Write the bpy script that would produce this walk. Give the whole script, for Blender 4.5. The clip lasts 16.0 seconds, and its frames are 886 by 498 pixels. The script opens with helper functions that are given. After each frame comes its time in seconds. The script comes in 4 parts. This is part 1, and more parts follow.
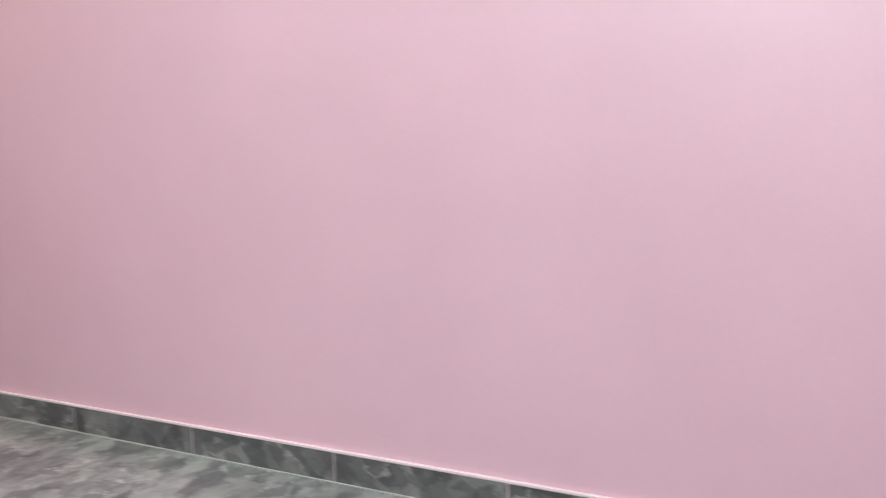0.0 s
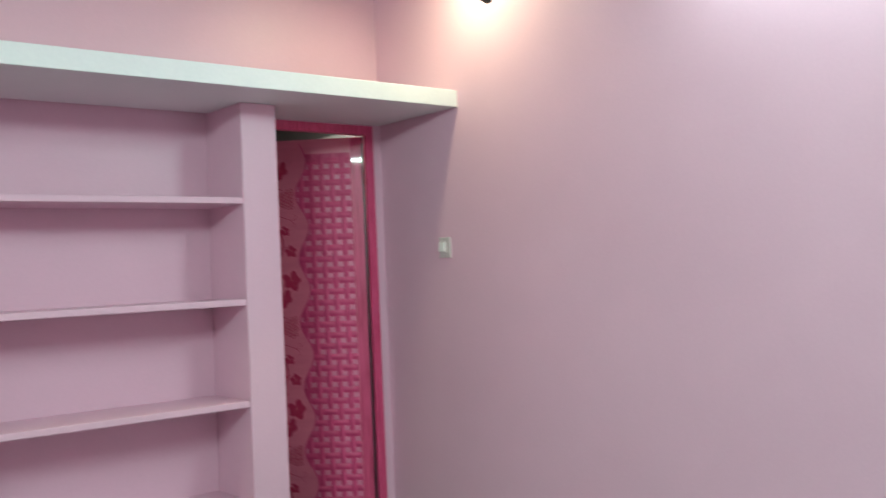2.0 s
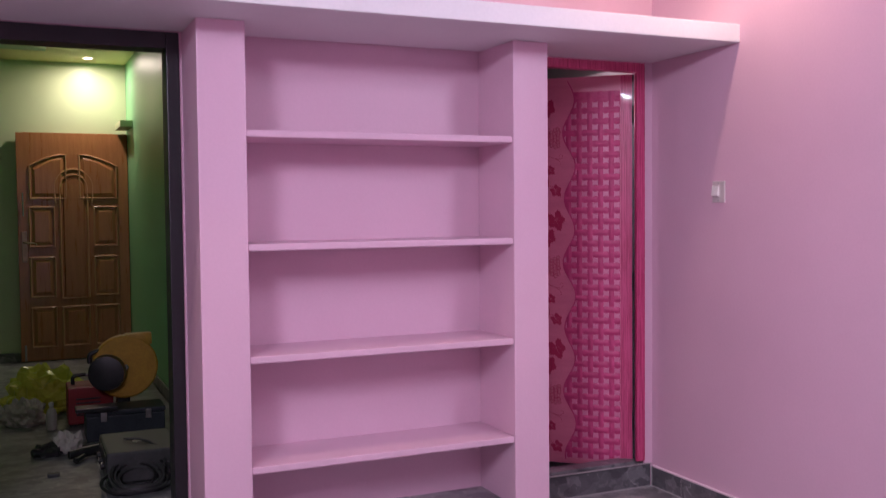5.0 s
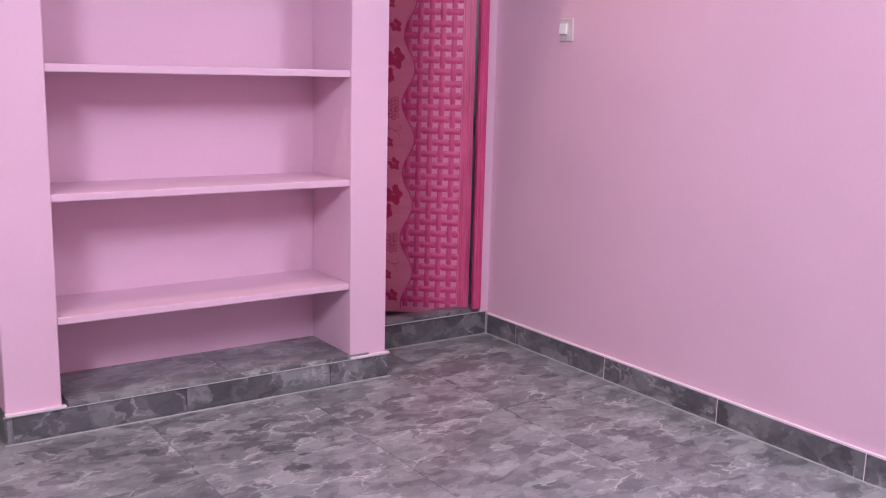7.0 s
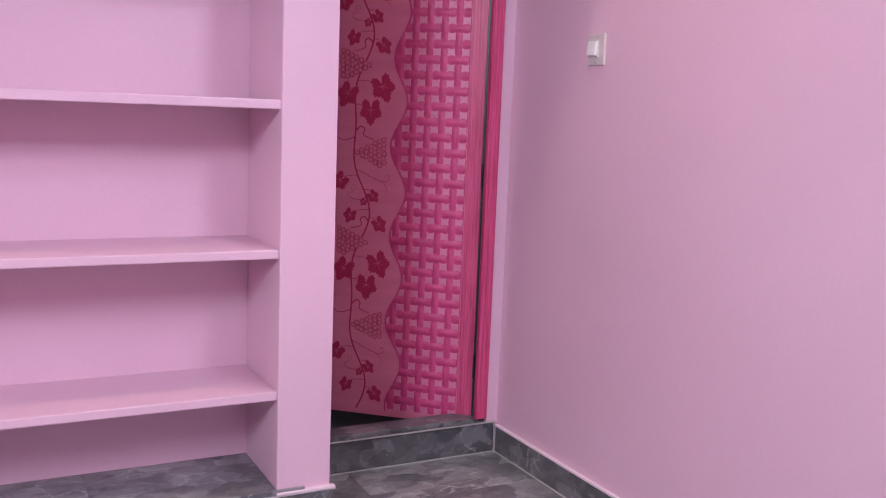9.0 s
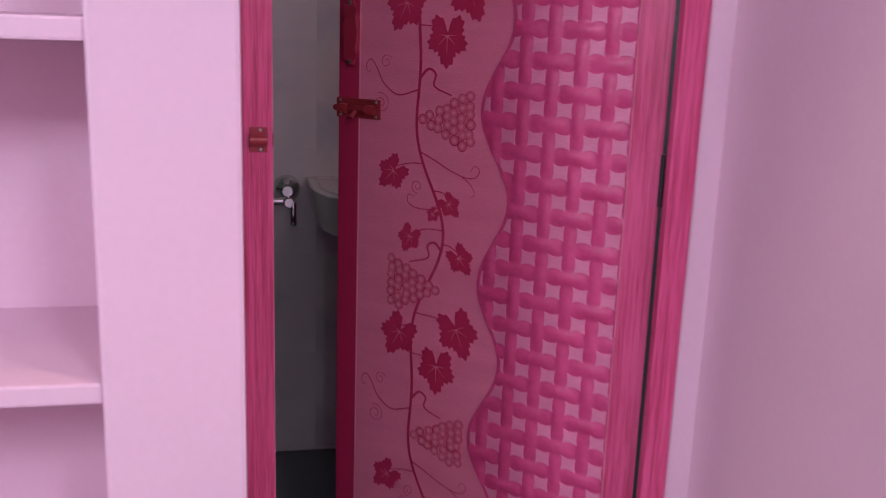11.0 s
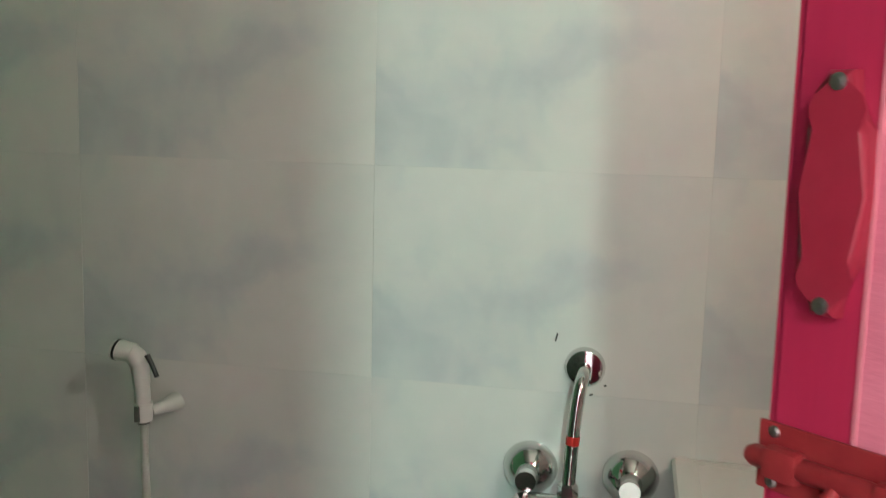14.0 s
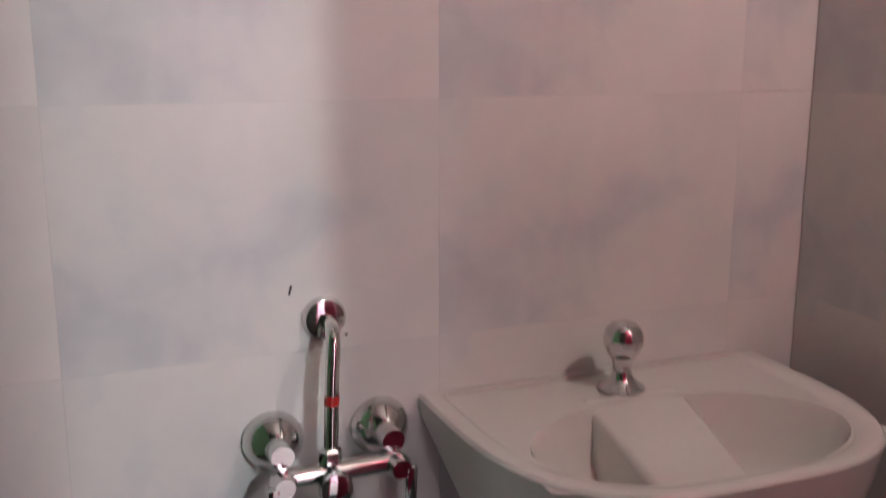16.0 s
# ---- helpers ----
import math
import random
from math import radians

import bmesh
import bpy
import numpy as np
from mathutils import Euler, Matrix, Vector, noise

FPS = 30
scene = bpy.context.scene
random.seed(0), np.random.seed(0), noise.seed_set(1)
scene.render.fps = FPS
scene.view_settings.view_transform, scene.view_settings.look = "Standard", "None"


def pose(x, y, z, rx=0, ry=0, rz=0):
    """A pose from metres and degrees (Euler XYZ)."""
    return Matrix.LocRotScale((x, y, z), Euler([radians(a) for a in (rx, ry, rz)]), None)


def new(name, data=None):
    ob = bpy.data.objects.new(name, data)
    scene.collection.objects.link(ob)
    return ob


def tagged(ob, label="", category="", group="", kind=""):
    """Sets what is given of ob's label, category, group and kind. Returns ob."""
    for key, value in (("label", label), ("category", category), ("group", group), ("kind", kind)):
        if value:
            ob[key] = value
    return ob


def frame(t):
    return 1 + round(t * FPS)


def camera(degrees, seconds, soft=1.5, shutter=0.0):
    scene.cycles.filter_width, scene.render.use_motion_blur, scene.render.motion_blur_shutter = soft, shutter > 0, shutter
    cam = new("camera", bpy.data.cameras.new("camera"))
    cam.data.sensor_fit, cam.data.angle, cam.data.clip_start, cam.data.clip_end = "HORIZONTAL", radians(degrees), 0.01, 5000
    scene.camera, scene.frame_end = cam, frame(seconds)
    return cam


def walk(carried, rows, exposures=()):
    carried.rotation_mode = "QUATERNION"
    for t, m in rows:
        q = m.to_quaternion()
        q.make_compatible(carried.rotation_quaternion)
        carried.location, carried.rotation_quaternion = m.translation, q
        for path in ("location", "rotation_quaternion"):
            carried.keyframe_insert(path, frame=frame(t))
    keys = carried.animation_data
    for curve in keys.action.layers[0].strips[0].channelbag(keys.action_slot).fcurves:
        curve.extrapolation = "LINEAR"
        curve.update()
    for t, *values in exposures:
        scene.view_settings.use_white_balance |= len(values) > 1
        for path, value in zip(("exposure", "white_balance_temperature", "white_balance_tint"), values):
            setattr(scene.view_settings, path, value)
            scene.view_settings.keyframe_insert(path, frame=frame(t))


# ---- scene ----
# seconds, place in metres, pitch, roll and yaw in degrees
PATH = [
    (0.0, -2.284, -4.069, 1.061, -6.84, 1.65, -59.76),
    (0.3, -2.409, -3.912, 1.139, -5.67, 0.55, -56.08),
    (0.6, -2.549, -3.724, 1.194, -4.82, 0.66, -54.62),
    (1.0, -2.729, -3.661, 1.282, -3.67, 1.01, -51.85),
    (1.5, -2.850, -3.646, 1.328, -1.54, 1.78, -46.50),
    (2.0, -2.843, -3.637, 1.365, 1.10, 2.44, -39.17),
    (2.5, -2.810, -3.634, 1.381, 4.28, 2.16, -31.31),
    (3.0, -2.892, -3.623, 1.448, 6.22, 1.42, -25.45),
    (3.2, -2.913, -3.631, 1.449, 6.78, 1.23, -23.66),
    (5.3, -2.879, -3.560, 1.360, -4.34, 0.62, -24.75),
    (5.5, -2.880, -3.575, 1.314, -5.49, 0.65, -25.75),
    (6.0, -2.876, -3.537, 1.283, -8.31, 0.10, -28.77),
    (6.5, -2.861, -3.465, 1.249, -9.74, -0.32, -32.03),
    (7.0, -2.786, -3.321, 1.274, -10.62, -1.38, -34.32),
    (7.5, -2.645, -3.254, 1.270, -8.64, -1.76, -34.44),
    (8.0, -2.388, -3.140, 1.278, -6.87, -1.72, -32.33),
    (8.2, -2.257, -3.068, 1.275, -6.74, -1.83, -31.13),
    (10.3, -1.187, -1.651, 1.229, -11.23, -1.95, -21.16),
    (10.5, -1.095, -1.505, 1.231, -11.49, -1.90, -19.65),
    (11.0, -0.784, -1.125, 1.276, -13.55, -1.97, -11.83),
    (11.5, -0.616, -0.793, 1.241, -13.40, -2.03, -5.48),
    (12.0, -0.507, -0.476, 1.246, -13.90, -1.58, 2.31),
    (12.5, -0.475, -0.179, 1.255, -13.73, -2.36, 9.51),
    (13.0, -0.510, 0.056, 1.255, -11.66, -3.24, 12.81),
    (13.3, -0.524, 0.141, 1.270, -10.88, -3.60, 13.73),
    (13.5, -0.535, 0.193, 1.282, -10.15, -2.56, 15.57),
    (13.75, -0.604, 0.239, 1.281, -9.07, -2.02, 13.66),
    (14.00, -0.662, 0.280, 1.280, -7.99, -1.48, 11.95),
    (14.25, -0.690, 0.320, 1.279, -5.46, -0.58, 11.94),
    (14.50, -0.712, 0.364, 1.279, -2.38, 0.53, 12.18),
    (15.0, -0.792, 0.452, 1.275, 2.58, 0.00, 0.60),
    (15.2, -0.815, 0.452, 1.274, 1.90, 0.00, -3.60),
    (15.6, -0.895, 0.452, 1.272, -4.55, 0.00, -13.60),
    (15.8, -0.950, 0.453, 1.271, -8.40, 0.00, -18.40),
    (16.00, -1.000, 0.455, 1.270, -11.94, -0.00, -21.58),
]
cam = camera(49.9, 16.0, soft=1.1, shutter=0.35)
walk(cam, [(t, pose(x, y, z, 90 + p, r, w)) for t, x, y, z, p, r, w in PATH],
     exposures=[(0.0, 0.62, 6600, -16), (0.5, 0.42, 6500, -21), (1.0, 0.36, 6250, -25), (2.0, 0.25, 6000, -27), (3.2, 0.03, 6200, -4), (5.3, 0.15, 6200, 37), (6.2, 0.66, 6150, 27), (8.2, 0.62, 6050, 18), (10.4, 0.68, 6000, 13), (11.2, 0.66, 5950, 18), (11.5, 0.7, 6050, 29), (12.0, 1.0, 8400, 50), (12.5, 1.45, 7600, 8), (13.5, 2.2, 6800, -25), (14.0, 2.5, 6450, -37), (14.6, 2.55, 6150, -27), (15.5, 2.25, 6400, -8), (16.0, 2.25, 6700, 0)])

# ---- world and lights ----
world = bpy.data.worlds.new("night")
scene.world = world
world.use_nodes = True
world.node_tree.nodes["Background"].inputs[0].default_value = (0.02, 0.022, 0.03, 1)
world.node_tree.nodes["Background"].inputs[1].default_value = 0.3


def lamp(name, at, power, colour, size=0.07, spread=176):
    data = bpy.data.lights.new(name, "AREA")
    data.shape, data.size, data.energy, data.color = "DISK", size, power, colour
    data.spread = radians(spread)
    ob = new(name, data)
    ob.matrix_world = pose(*at)
    return ob


CEIL, LEFT = 2.817, -3.90
WARM, COOL = (1.0, 0.78, 0.52), (0.90, 0.93, 1.0)
# the cool third light is unseen, added to soften the bathroom's light strip
ROOM_LIGHTS = [((-0.24, -0.52), 7.2, WARM), ((-3.05, -0.60), 6.0, WARM), ((-0.85, -4.30), 9, COOL)]
for (lx, ly), power, colour in ROOM_LIGHTS:
    lamp("downlight_lamp", (lx, ly, CEIL - 0.012), power, colour)
# two tube battens: on the right wall and on the left wall
TUBES = [((-0.060, -2.30, 2.560), 24, 48), ((LEFT + 0.060, -2.95, 2.500), 60, -60)]
for tube_at, power, tip in TUBES:
    tube_lamp = bpy.data.lights.new("batten_lamp", "AREA")
    tube_lamp.shape, tube_lamp.size, tube_lamp.size_y, tube_lamp.energy, tube_lamp.color = "RECTANGLE", 0.03, 1.15, power, (0.86, 0.93, 1.0)
    new("batten_lamp", tube_lamp).matrix_world = pose(*tube_at, 0, tip, 0)
# unseen bulb, added as fill for the basin side behind the door leaf
FILL_BULB = (-0.075, 0.660, 1.880)
fill_lamp = bpy.data.lights.new("bathroom_fill_lamp", "POINT")
fill_lamp.energy, fill_lamp.color, fill_lamp.shadow_soft_size = 2.2, (1.0, 0.90, 0.90), 0.032
new("bathroom_fill_lamp", fill_lamp).location = FILL_BULB
HALL_LIGHT = (-2.24, 5.76, 2.80)
lamp("hall_lamp", (HALL_LIGHT[0], HALL_LIGHT[1], HALL_LIGHT[2] - 0.012), 9.5, (1.0, 0.93, 0.66), 0.1)
# unseen second hall light, added to brighten the near end of the hall
lamp("hall_fill_lamp", (-3.0, 2.4, 2.788), 0.9, (0.92, 1.0, 0.72), 0.1)


# ---- materials ----
def material(name):
    m = bpy.data.materials.new(name)
    m.use_nodes = True
    nt = m.node_tree
    return m, nt, nt.nodes["Principled BSDF"]


def node(nt, kind, **values):
    n = nt.nodes.new(kind)
    for k, v in values.items():
        n.inputs[k].default_value = v
    return n


def ramp(nt, fac, stops):
    r = nt.nodes.new("ShaderNodeValToRGB")
    els = r.color_ramp.elements
    while len(els) < len(stops):
        els.new(0.5)
    for e, (p, c) in zip(els, stops):
        e.position, e.color = p, (*c, 1)
    nt.links.new(fac, r.inputs[0])
    return r.outputs[0]


def surface(name, dark, light, scale=4.0, rough=0.6, fine=60.0, bump=0.1, metal=0.0, stretch=(1, 1, 1), rough_var=0.1, coat=0.0, varied=False, low=0.3, high=0.7):
    """Two scales of noise between two colours, a fine bump and uneven gloss."""
    m, nt, b = material(name)
    tc = nt.nodes.new("ShaderNodeTexCoord")
    mp = node(nt, "ShaderNodeMapping", Scale=stretch)
    nt.links.new(tc.outputs["Object"], mp.inputs["Vector"])
    vec = mp.outputs[0]
    if varied:
        info = nt.nodes.new("ShaderNodeObjectInfo")
        comb = nt.nodes.new("ShaderNodeCombineXYZ")
        sc = nt.nodes.new("ShaderNodeMath")
        sc.operation, sc.inputs[1].default_value = "MULTIPLY", 37.0
        nt.links.new(info.outputs["Random"], sc.inputs[0])
        for k in range(3):
            nt.links.new(sc.outputs[0], comb.inputs[k])
        add = nt.nodes.new("ShaderNodeVectorMath")
        add.operation = "ADD"
        nt.links.new(vec, add.inputs[0])
        nt.links.new(comb.outputs[0], add.inputs[1])
        vec = add.outputs[0]
    big = node(nt, "ShaderNodeTexNoise", Scale=scale, Detail=4.0, Roughness=0.55)
    small = node(nt, "ShaderNodeTexNoise", Scale=fine, Detail=3.0)
    nt.links.new(vec, big.inputs["Vector"])
    nt.links.new(vec, small.inputs["Vector"])
    mix = nt.nodes.new("ShaderNodeMath")
    mix.operation = "MULTIPLY_ADD"
    mix.inputs[1].default_value = 0.35
    nt.links.new(small.outputs[0], mix.inputs[0])
    half = nt.nodes.new("ShaderNodeMath")
    half.operation, half.inputs[1].default_value = "MULTIPLY", 0.65
    nt.links.new(big.outputs[0], half.inputs[0])
    nt.links.new(half.outputs[0], mix.inputs[2])
    nt.links.new(ramp(nt, mix.outputs[0], [(low, dark), (high, light)]), b.inputs["Base Color"])
    bp = node(nt, "ShaderNodeBump", Strength=bump, Distance=0.002)
    nt.links.new(small.outputs[0], bp.inputs["Height"])
    nt.links.new(bp.outputs[0], b.inputs["Normal"])
    rr = nt.nodes.new("ShaderNodeMapRange")
    rr.inputs["To Min"].default_value, rr.inputs["To Max"].default_value = max(0.02, rough - rough_var), min(1, rough + rough_var)
    nt.links.new(big.outputs[0], rr.inputs["Value"])
    nt.links.new(rr.outputs[0], b.inputs["Roughness"])
    b.inputs["Metallic"].default_value = metal
    b.inputs["Coat Weight"].default_value = coat
    return m


def marble(name, stops, vein, scale, stretch, rough, vein_amount, varied, warp=1.4, detail=6.0):
    """Cloudy printed stone with pale veins."""
    m, nt, b = material(name)
    tc = nt.nodes.new("ShaderNodeTexCoord")
    mp = node(nt, "ShaderNodeMapping", Scale=stretch)
    nt.links.new(tc.outputs["Object"], mp.inputs["Vector"])
    vec = mp.outputs[0]
    if varied:
        info = nt.nodes.new("ShaderNodeObjectInfo")
        sc = nt.nodes.new("ShaderNodeMath")
        sc.operation, sc.inputs[1].default_value = "MULTIPLY", 41.0
        nt.links.new(info.outputs["Random"], sc.inputs[0])
        add = nt.nodes.new("ShaderNodeVectorMath")
        add.operation = "ADD"
        nt.links.new(vec, add.inputs[0])
        nt.links.new(sc.outputs[0], add.inputs[1])
        vec = add.outputs[0]
    n1 = node(nt, "ShaderNodeTexNoise", Scale=scale, Detail=detail, Roughness=0.62, Distortion=warp)
    n2 = node(nt, "ShaderNodeTexNoise", Scale=scale * 0.8, Detail=detail, Roughness=0.62, Distortion=warp * 1.5)
    for n in (n1, n2):
        nt.links.new(vec, n.inputs["Vector"])
    base = ramp(nt, n1.outputs[0], stops)
    d = nt.nodes.new("ShaderNodeMath")
    d.operation, d.inputs[1].default_value = "SUBTRACT", 0.5
    nt.links.new(n2.outputs[0], d.inputs[0])
    a = nt.nodes.new("ShaderNodeMath")
    a.operation = "ABSOLUTE"
    nt.links.new(d.outputs[0], a.inputs[0])
    line = ramp(nt, a.outputs[0], [(0.0, (1, 1, 1)), (0.035, (0, 0, 0))])
    gate = ramp(nt, n1.outputs[0], [(0.48, (0, 0, 0)), (0.62, (1, 1, 1))])
    mul = nt.nodes.new("ShaderNodeMath")
    mul.operation = "MULTIPLY"
    nt.links.new(line, mul.inputs[0])
    nt.links.new(gate, mul.inputs[1])
    am = nt.nodes.new("ShaderNodeMath")
    am.operation, am.inputs[1].default_value = "MULTIPLY", vein_amount
    nt.links.new(mul.outputs[0], am.inputs[0])
    mx = nt.nodes.new("ShaderNodeMix")
    mx.data_type = "RGBA"
    nt.links.new(am.outputs[0], mx.inputs[0])
    nt.links.new(base, mx.inputs[6])
    mx.inputs[7].default_value = (*vein, 1)
    nt.links.new(mx.outputs[2], b.inputs["Base Color"])
    rr = nt.nodes.new("ShaderNodeMapRange")
    rr.inputs["To Min"].default_value, rr.inputs["To Max"].default_value = rough - 0.06, rough + 0.1
    nt.links.new(n2.outputs[0], rr.inputs["Value"])
    nt.links.new(rr.outputs[0], b.inputs["Roughness"])
    return m


def flaked(name, stops, vein, size, stretch, rough):
    """Printed stone of angular grey flakes with pale broken veins; every tile shows another cut of it."""
    m, nt, b = material(name)
    tc = nt.nodes.new("ShaderNodeTexCoord")
    mp = node(nt, "ShaderNodeMapping", Scale=stretch)
    nt.links.new(tc.outputs["Object"], mp.inputs["Vector"])
    info = nt.nodes.new("ShaderNodeObjectInfo")
    sc = nt.nodes.new("ShaderNodeMath")
    sc.operation, sc.inputs[1].default_value = "MULTIPLY", 41.0
    nt.links.new(info.outputs["Random"], sc.inputs[0])
    add = nt.nodes.new("ShaderNodeVectorMath")
    add.operation = "ADD"
    nt.links.new(mp.outputs[0], add.inputs[0])
    nt.links.new(sc.outputs[0], add.inputs[1])
    warp = node(nt, "ShaderNodeTexNoise", Scale=9.0, Detail=5.0, Roughness=0.6)
    nt.links.new(add.outputs[0], warp.inputs["Vector"])
    bend = nt.nodes.new("ShaderNodeVectorMath")
    bend.operation = "MULTIPLY_ADD"
    bend.inputs[1].default_value = (0.16, 0.16, 0.16)
    nt.links.new(warp.outputs["Color"], bend.inputs[0])
    nt.links.new(add.outputs[0], bend.inputs[2])
    big = node(nt, "ShaderNodeTexVoronoi", Scale=size)
    small = node(nt, "ShaderNodeTexVoronoi", Scale=size * 2.3)
    edge = node(nt, "ShaderNodeTexVoronoi", Scale=size * 0.8)
    edge.feature = "DISTANCE_TO_EDGE"
    cloud = node(nt, "ShaderNodeTexNoise", Scale=5.0, Detail=6.0, Roughness=0.65)
    for n in (big, small, edge, cloud):
        nt.links.new(bend.outputs[0], n.inputs["Vector"])
    parts = []
    for out, weight in ((big.outputs["Color"], 0.40), (small.outputs["Color"], 0.24), (cloud.outputs[0], 0.54)):
        q = nt.nodes.new("ShaderNodeMath")
        q.operation, q.inputs[1].default_value = "MULTIPLY", weight
        nt.links.new(out, q.inputs[0])
        parts.append(q.outputs[0])
    s1, s2 = nt.nodes.new("ShaderNodeMath"), nt.nodes.new("ShaderNodeMath")
    nt.links.new(parts[0], s1.inputs[0])
    nt.links.new(parts[1], s1.inputs[1])
    nt.links.new(s1.outputs[0], s2.inputs[0])
    nt.links.new(parts[2], s2.inputs[1])
    base = ramp(nt, s2.outputs[0], stops)
    line = ramp(nt, edge.outputs["Distance"], [(0.0, (1, 1, 1)), (0.05, (0, 0, 0))])
    gate = ramp(nt, cloud.outputs[0], [(0.50, (0, 0, 0)), (0.60, (0.8, 0.8, 0.8))])
    mul = nt.nodes.new("ShaderNodeMath")
    mul.operation = "MULTIPLY"
    nt.links.new(line, mul.inputs[0])
    nt.links.new(gate, mul.inputs[1])
    mx = nt.nodes.new("ShaderNodeMix")
    mx.data_type = "RGBA"
    nt.links.new(mul.outputs[0], mx.inputs[0])
    nt.links.new(base, mx.inputs[6])
    mx.inputs[7].default_value = (*vein, 1)
    nt.links.new(mx.outputs[2], b.inputs["Base Color"])
    rr = nt.nodes.new("ShaderNodeMapRange")
    rr.inputs["To Min"].default_value, rr.inputs["To Max"].default_value = rough - 0.06, rough + 0.1
    nt.links.new(cloud.outputs[0], rr.inputs["Value"])
    nt.links.new(rr.outputs[0], b.inputs["Roughness"])
    return m


def clouded(name, stops, size, rough):
    """Glazed tile printed with soft overlapping clouds that end in rounded edges; every tile bears the same print."""
    m, nt, b = material(name)
    tc = nt.nodes.new("ShaderNodeTexCoord")
    warp = node(nt, "ShaderNodeTexNoise", Scale=7.0, Detail=4.0, Roughness=0.6)
    nt.links.new(tc.outputs["Object"], warp.inputs["Vector"])
    bend = nt.nodes.new("ShaderNodeVectorMath")
    bend.operation = "MULTIPLY_ADD"
    bend.inputs[1].default_value = (0.13, 0.13, 0.13)
    nt.links.new(warp.outputs["Color"], bend.inputs[0])
    nt.links.new(tc.outputs["Object"], bend.inputs[2])
    cells = node(nt, "ShaderNodeTexVoronoi", Scale=size)
    cells.feature = "SMOOTH_F1"
    cells.inputs["Smoothness"].default_value = 0.30
    soft = node(nt, "ShaderNodeTexNoise", Scale=4.2, Detail=3.0, Roughness=0.6)
    for n in (cells, soft):
        nt.links.new(bend.outputs[0], n.inputs["Vector"])
    tone = nt.nodes.new("ShaderNodeMath")
    tone.operation, tone.inputs[1].default_value = "MULTIPLY", 0.26
    nt.links.new(cells.outputs["Color"], tone.inputs[0])
    near = nt.nodes.new("ShaderNodeMath")
    near.operation, near.inputs[1].default_value = "MULTIPLY_ADD", -0.22
    nt.links.new(cells.outputs["Distance"], near.inputs[0])
    nt.links.new(tone.outputs[0], near.inputs[2])
    total = nt.nodes.new("ShaderNodeMath")
    nt.links.new(near.outputs[0], total.inputs[0])
    nt.links.new(soft.outputs[0], total.inputs[1])
    nt.links.new(ramp(nt, total.outputs[0], stops), b.inputs["Base Color"])
    rr = nt.nodes.new("ShaderNodeMapRange")
    rr.inputs["To Min"].default_value, rr.inputs["To Max"].default_value = rough - 0.05, rough + 0.09
    nt.links.new(soft.outputs[0], rr.inputs["Value"])
    nt.links.new(rr.outputs[0], b.inputs["Roughness"])
    return m


def plain(name, colour, rough=0.5, metal=0.0, emit=0.0):
    m, nt, b = material(name)
    b.inputs["Base Color"].default_value = (*colour, 1)
    b.inputs["Roughness"].default_value, b.inputs["Metallic"].default_value = rough, metal
    if emit:
        b.inputs["Emission Color"].default_value = (*colour, 1)
        b.inputs["Emission Strength"].default_value = emit
    return m


PINK_WALL = surface("pink_wall_paint", (0.69, 0.450, 0.550), (0.75, 0.495, 0.60), 1.6, 0.42, 90, 0.05)
WHITE_PAINT = surface("white_paint", (0.74, 0.74, 0.74), (0.82, 0.82, 0.81), 2.5, 0.5, 80, 0.06)
CEILING_PAINT = surface("ceiling_paint", (0.72, 0.71, 0.70), (0.78, 0.77, 0.76), 2.0, 0.7, 90, 0.04)
GREEN_WALL = surface("green_wall_paint", (0.18, 0.49, 0.25), (0.22, 0.56, 0.29), 1.6, 0.4, 90, 0.05)
# hall green paled so its colour carries the hall lamp's bright wash
LAMP_WASHED_WALL = surface("lamp_washed_green_paint", (0.50, 0.57, 0.36), (0.56, 0.63, 0.41), 1.6, 0.4, 90, 0.05)
CREAM_WALL = surface("cream_wall_paint", (0.60, 0.66, 0.40), (0.68, 0.72, 0.46), 1.6, 0.45, 90, 0.05)
HALL_CEILING = surface("hall_ceiling_paint", (0.60, 0.52, 0.22), (0.66, 0.58, 0.26), 1.6, 0.6, 90, 0.05)
FLOOR_TILE = flaked("grey_flaked_marble_tile", [(0.34, (0.088, 0.088, 0.096)), (0.50, (0.145, 0.144, 0.152)), (0.62, (0.212, 0.210, 0.216)), (0.80, (0.31, 0.307, 0.312))], (0.50, 0.49, 0.48), 9.5, (1.0, 1.5, 1.0), 0.30)
SKIRT_TILE = flaked("dark_flaked_marble_skirting", [(0.36, (0.070, 0.070, 0.075)), (0.54, (0.112, 0.111, 0.116)), (0.66, (0.170, 0.168, 0.173)), (0.82, (0.26, 0.256, 0.26))], (0.40, 0.39, 0.39), 9.0, (1.0, 1.2, 1.2), 0.30)
GROUT = surface("grey_grout", (0.22, 0.215, 0.21), (0.32, 0.31, 0.30), 20, 0.85, 200, 0.3)
BATH_TILE = clouded("cloudy_bathroom_tile", [(0.22, (0.52, 0.545, 0.58)), (0.38, (0.625, 0.64, 0.655)), (0.50, (0.70, 0.70, 0.69)), (0.62, (0.735, 0.725, 0.71)), (0.80, (0.78, 0.765, 0.75))], 7.0, 0.22)
BATH_GREEN = marble("green_bathroom_tile", [(0.24, (0.12, 0.155, 0.13)), (0.42, (0.15, 0.195, 0.165)), (0.56, (0.18, 0.235, 0.20)), (0.80, (0.23, 0.28, 0.25))], (0.30, 0.40, 0.34), 6.0, (1, 1, 1), 0.20, 0.0, False, 0.35, 1.6)
BATH_FLOOR = surface("dark_bathroom_floor", (0.05, 0.055, 0.065), (0.09, 0.095, 0.105), 6, 0.4, 70, 0.1)
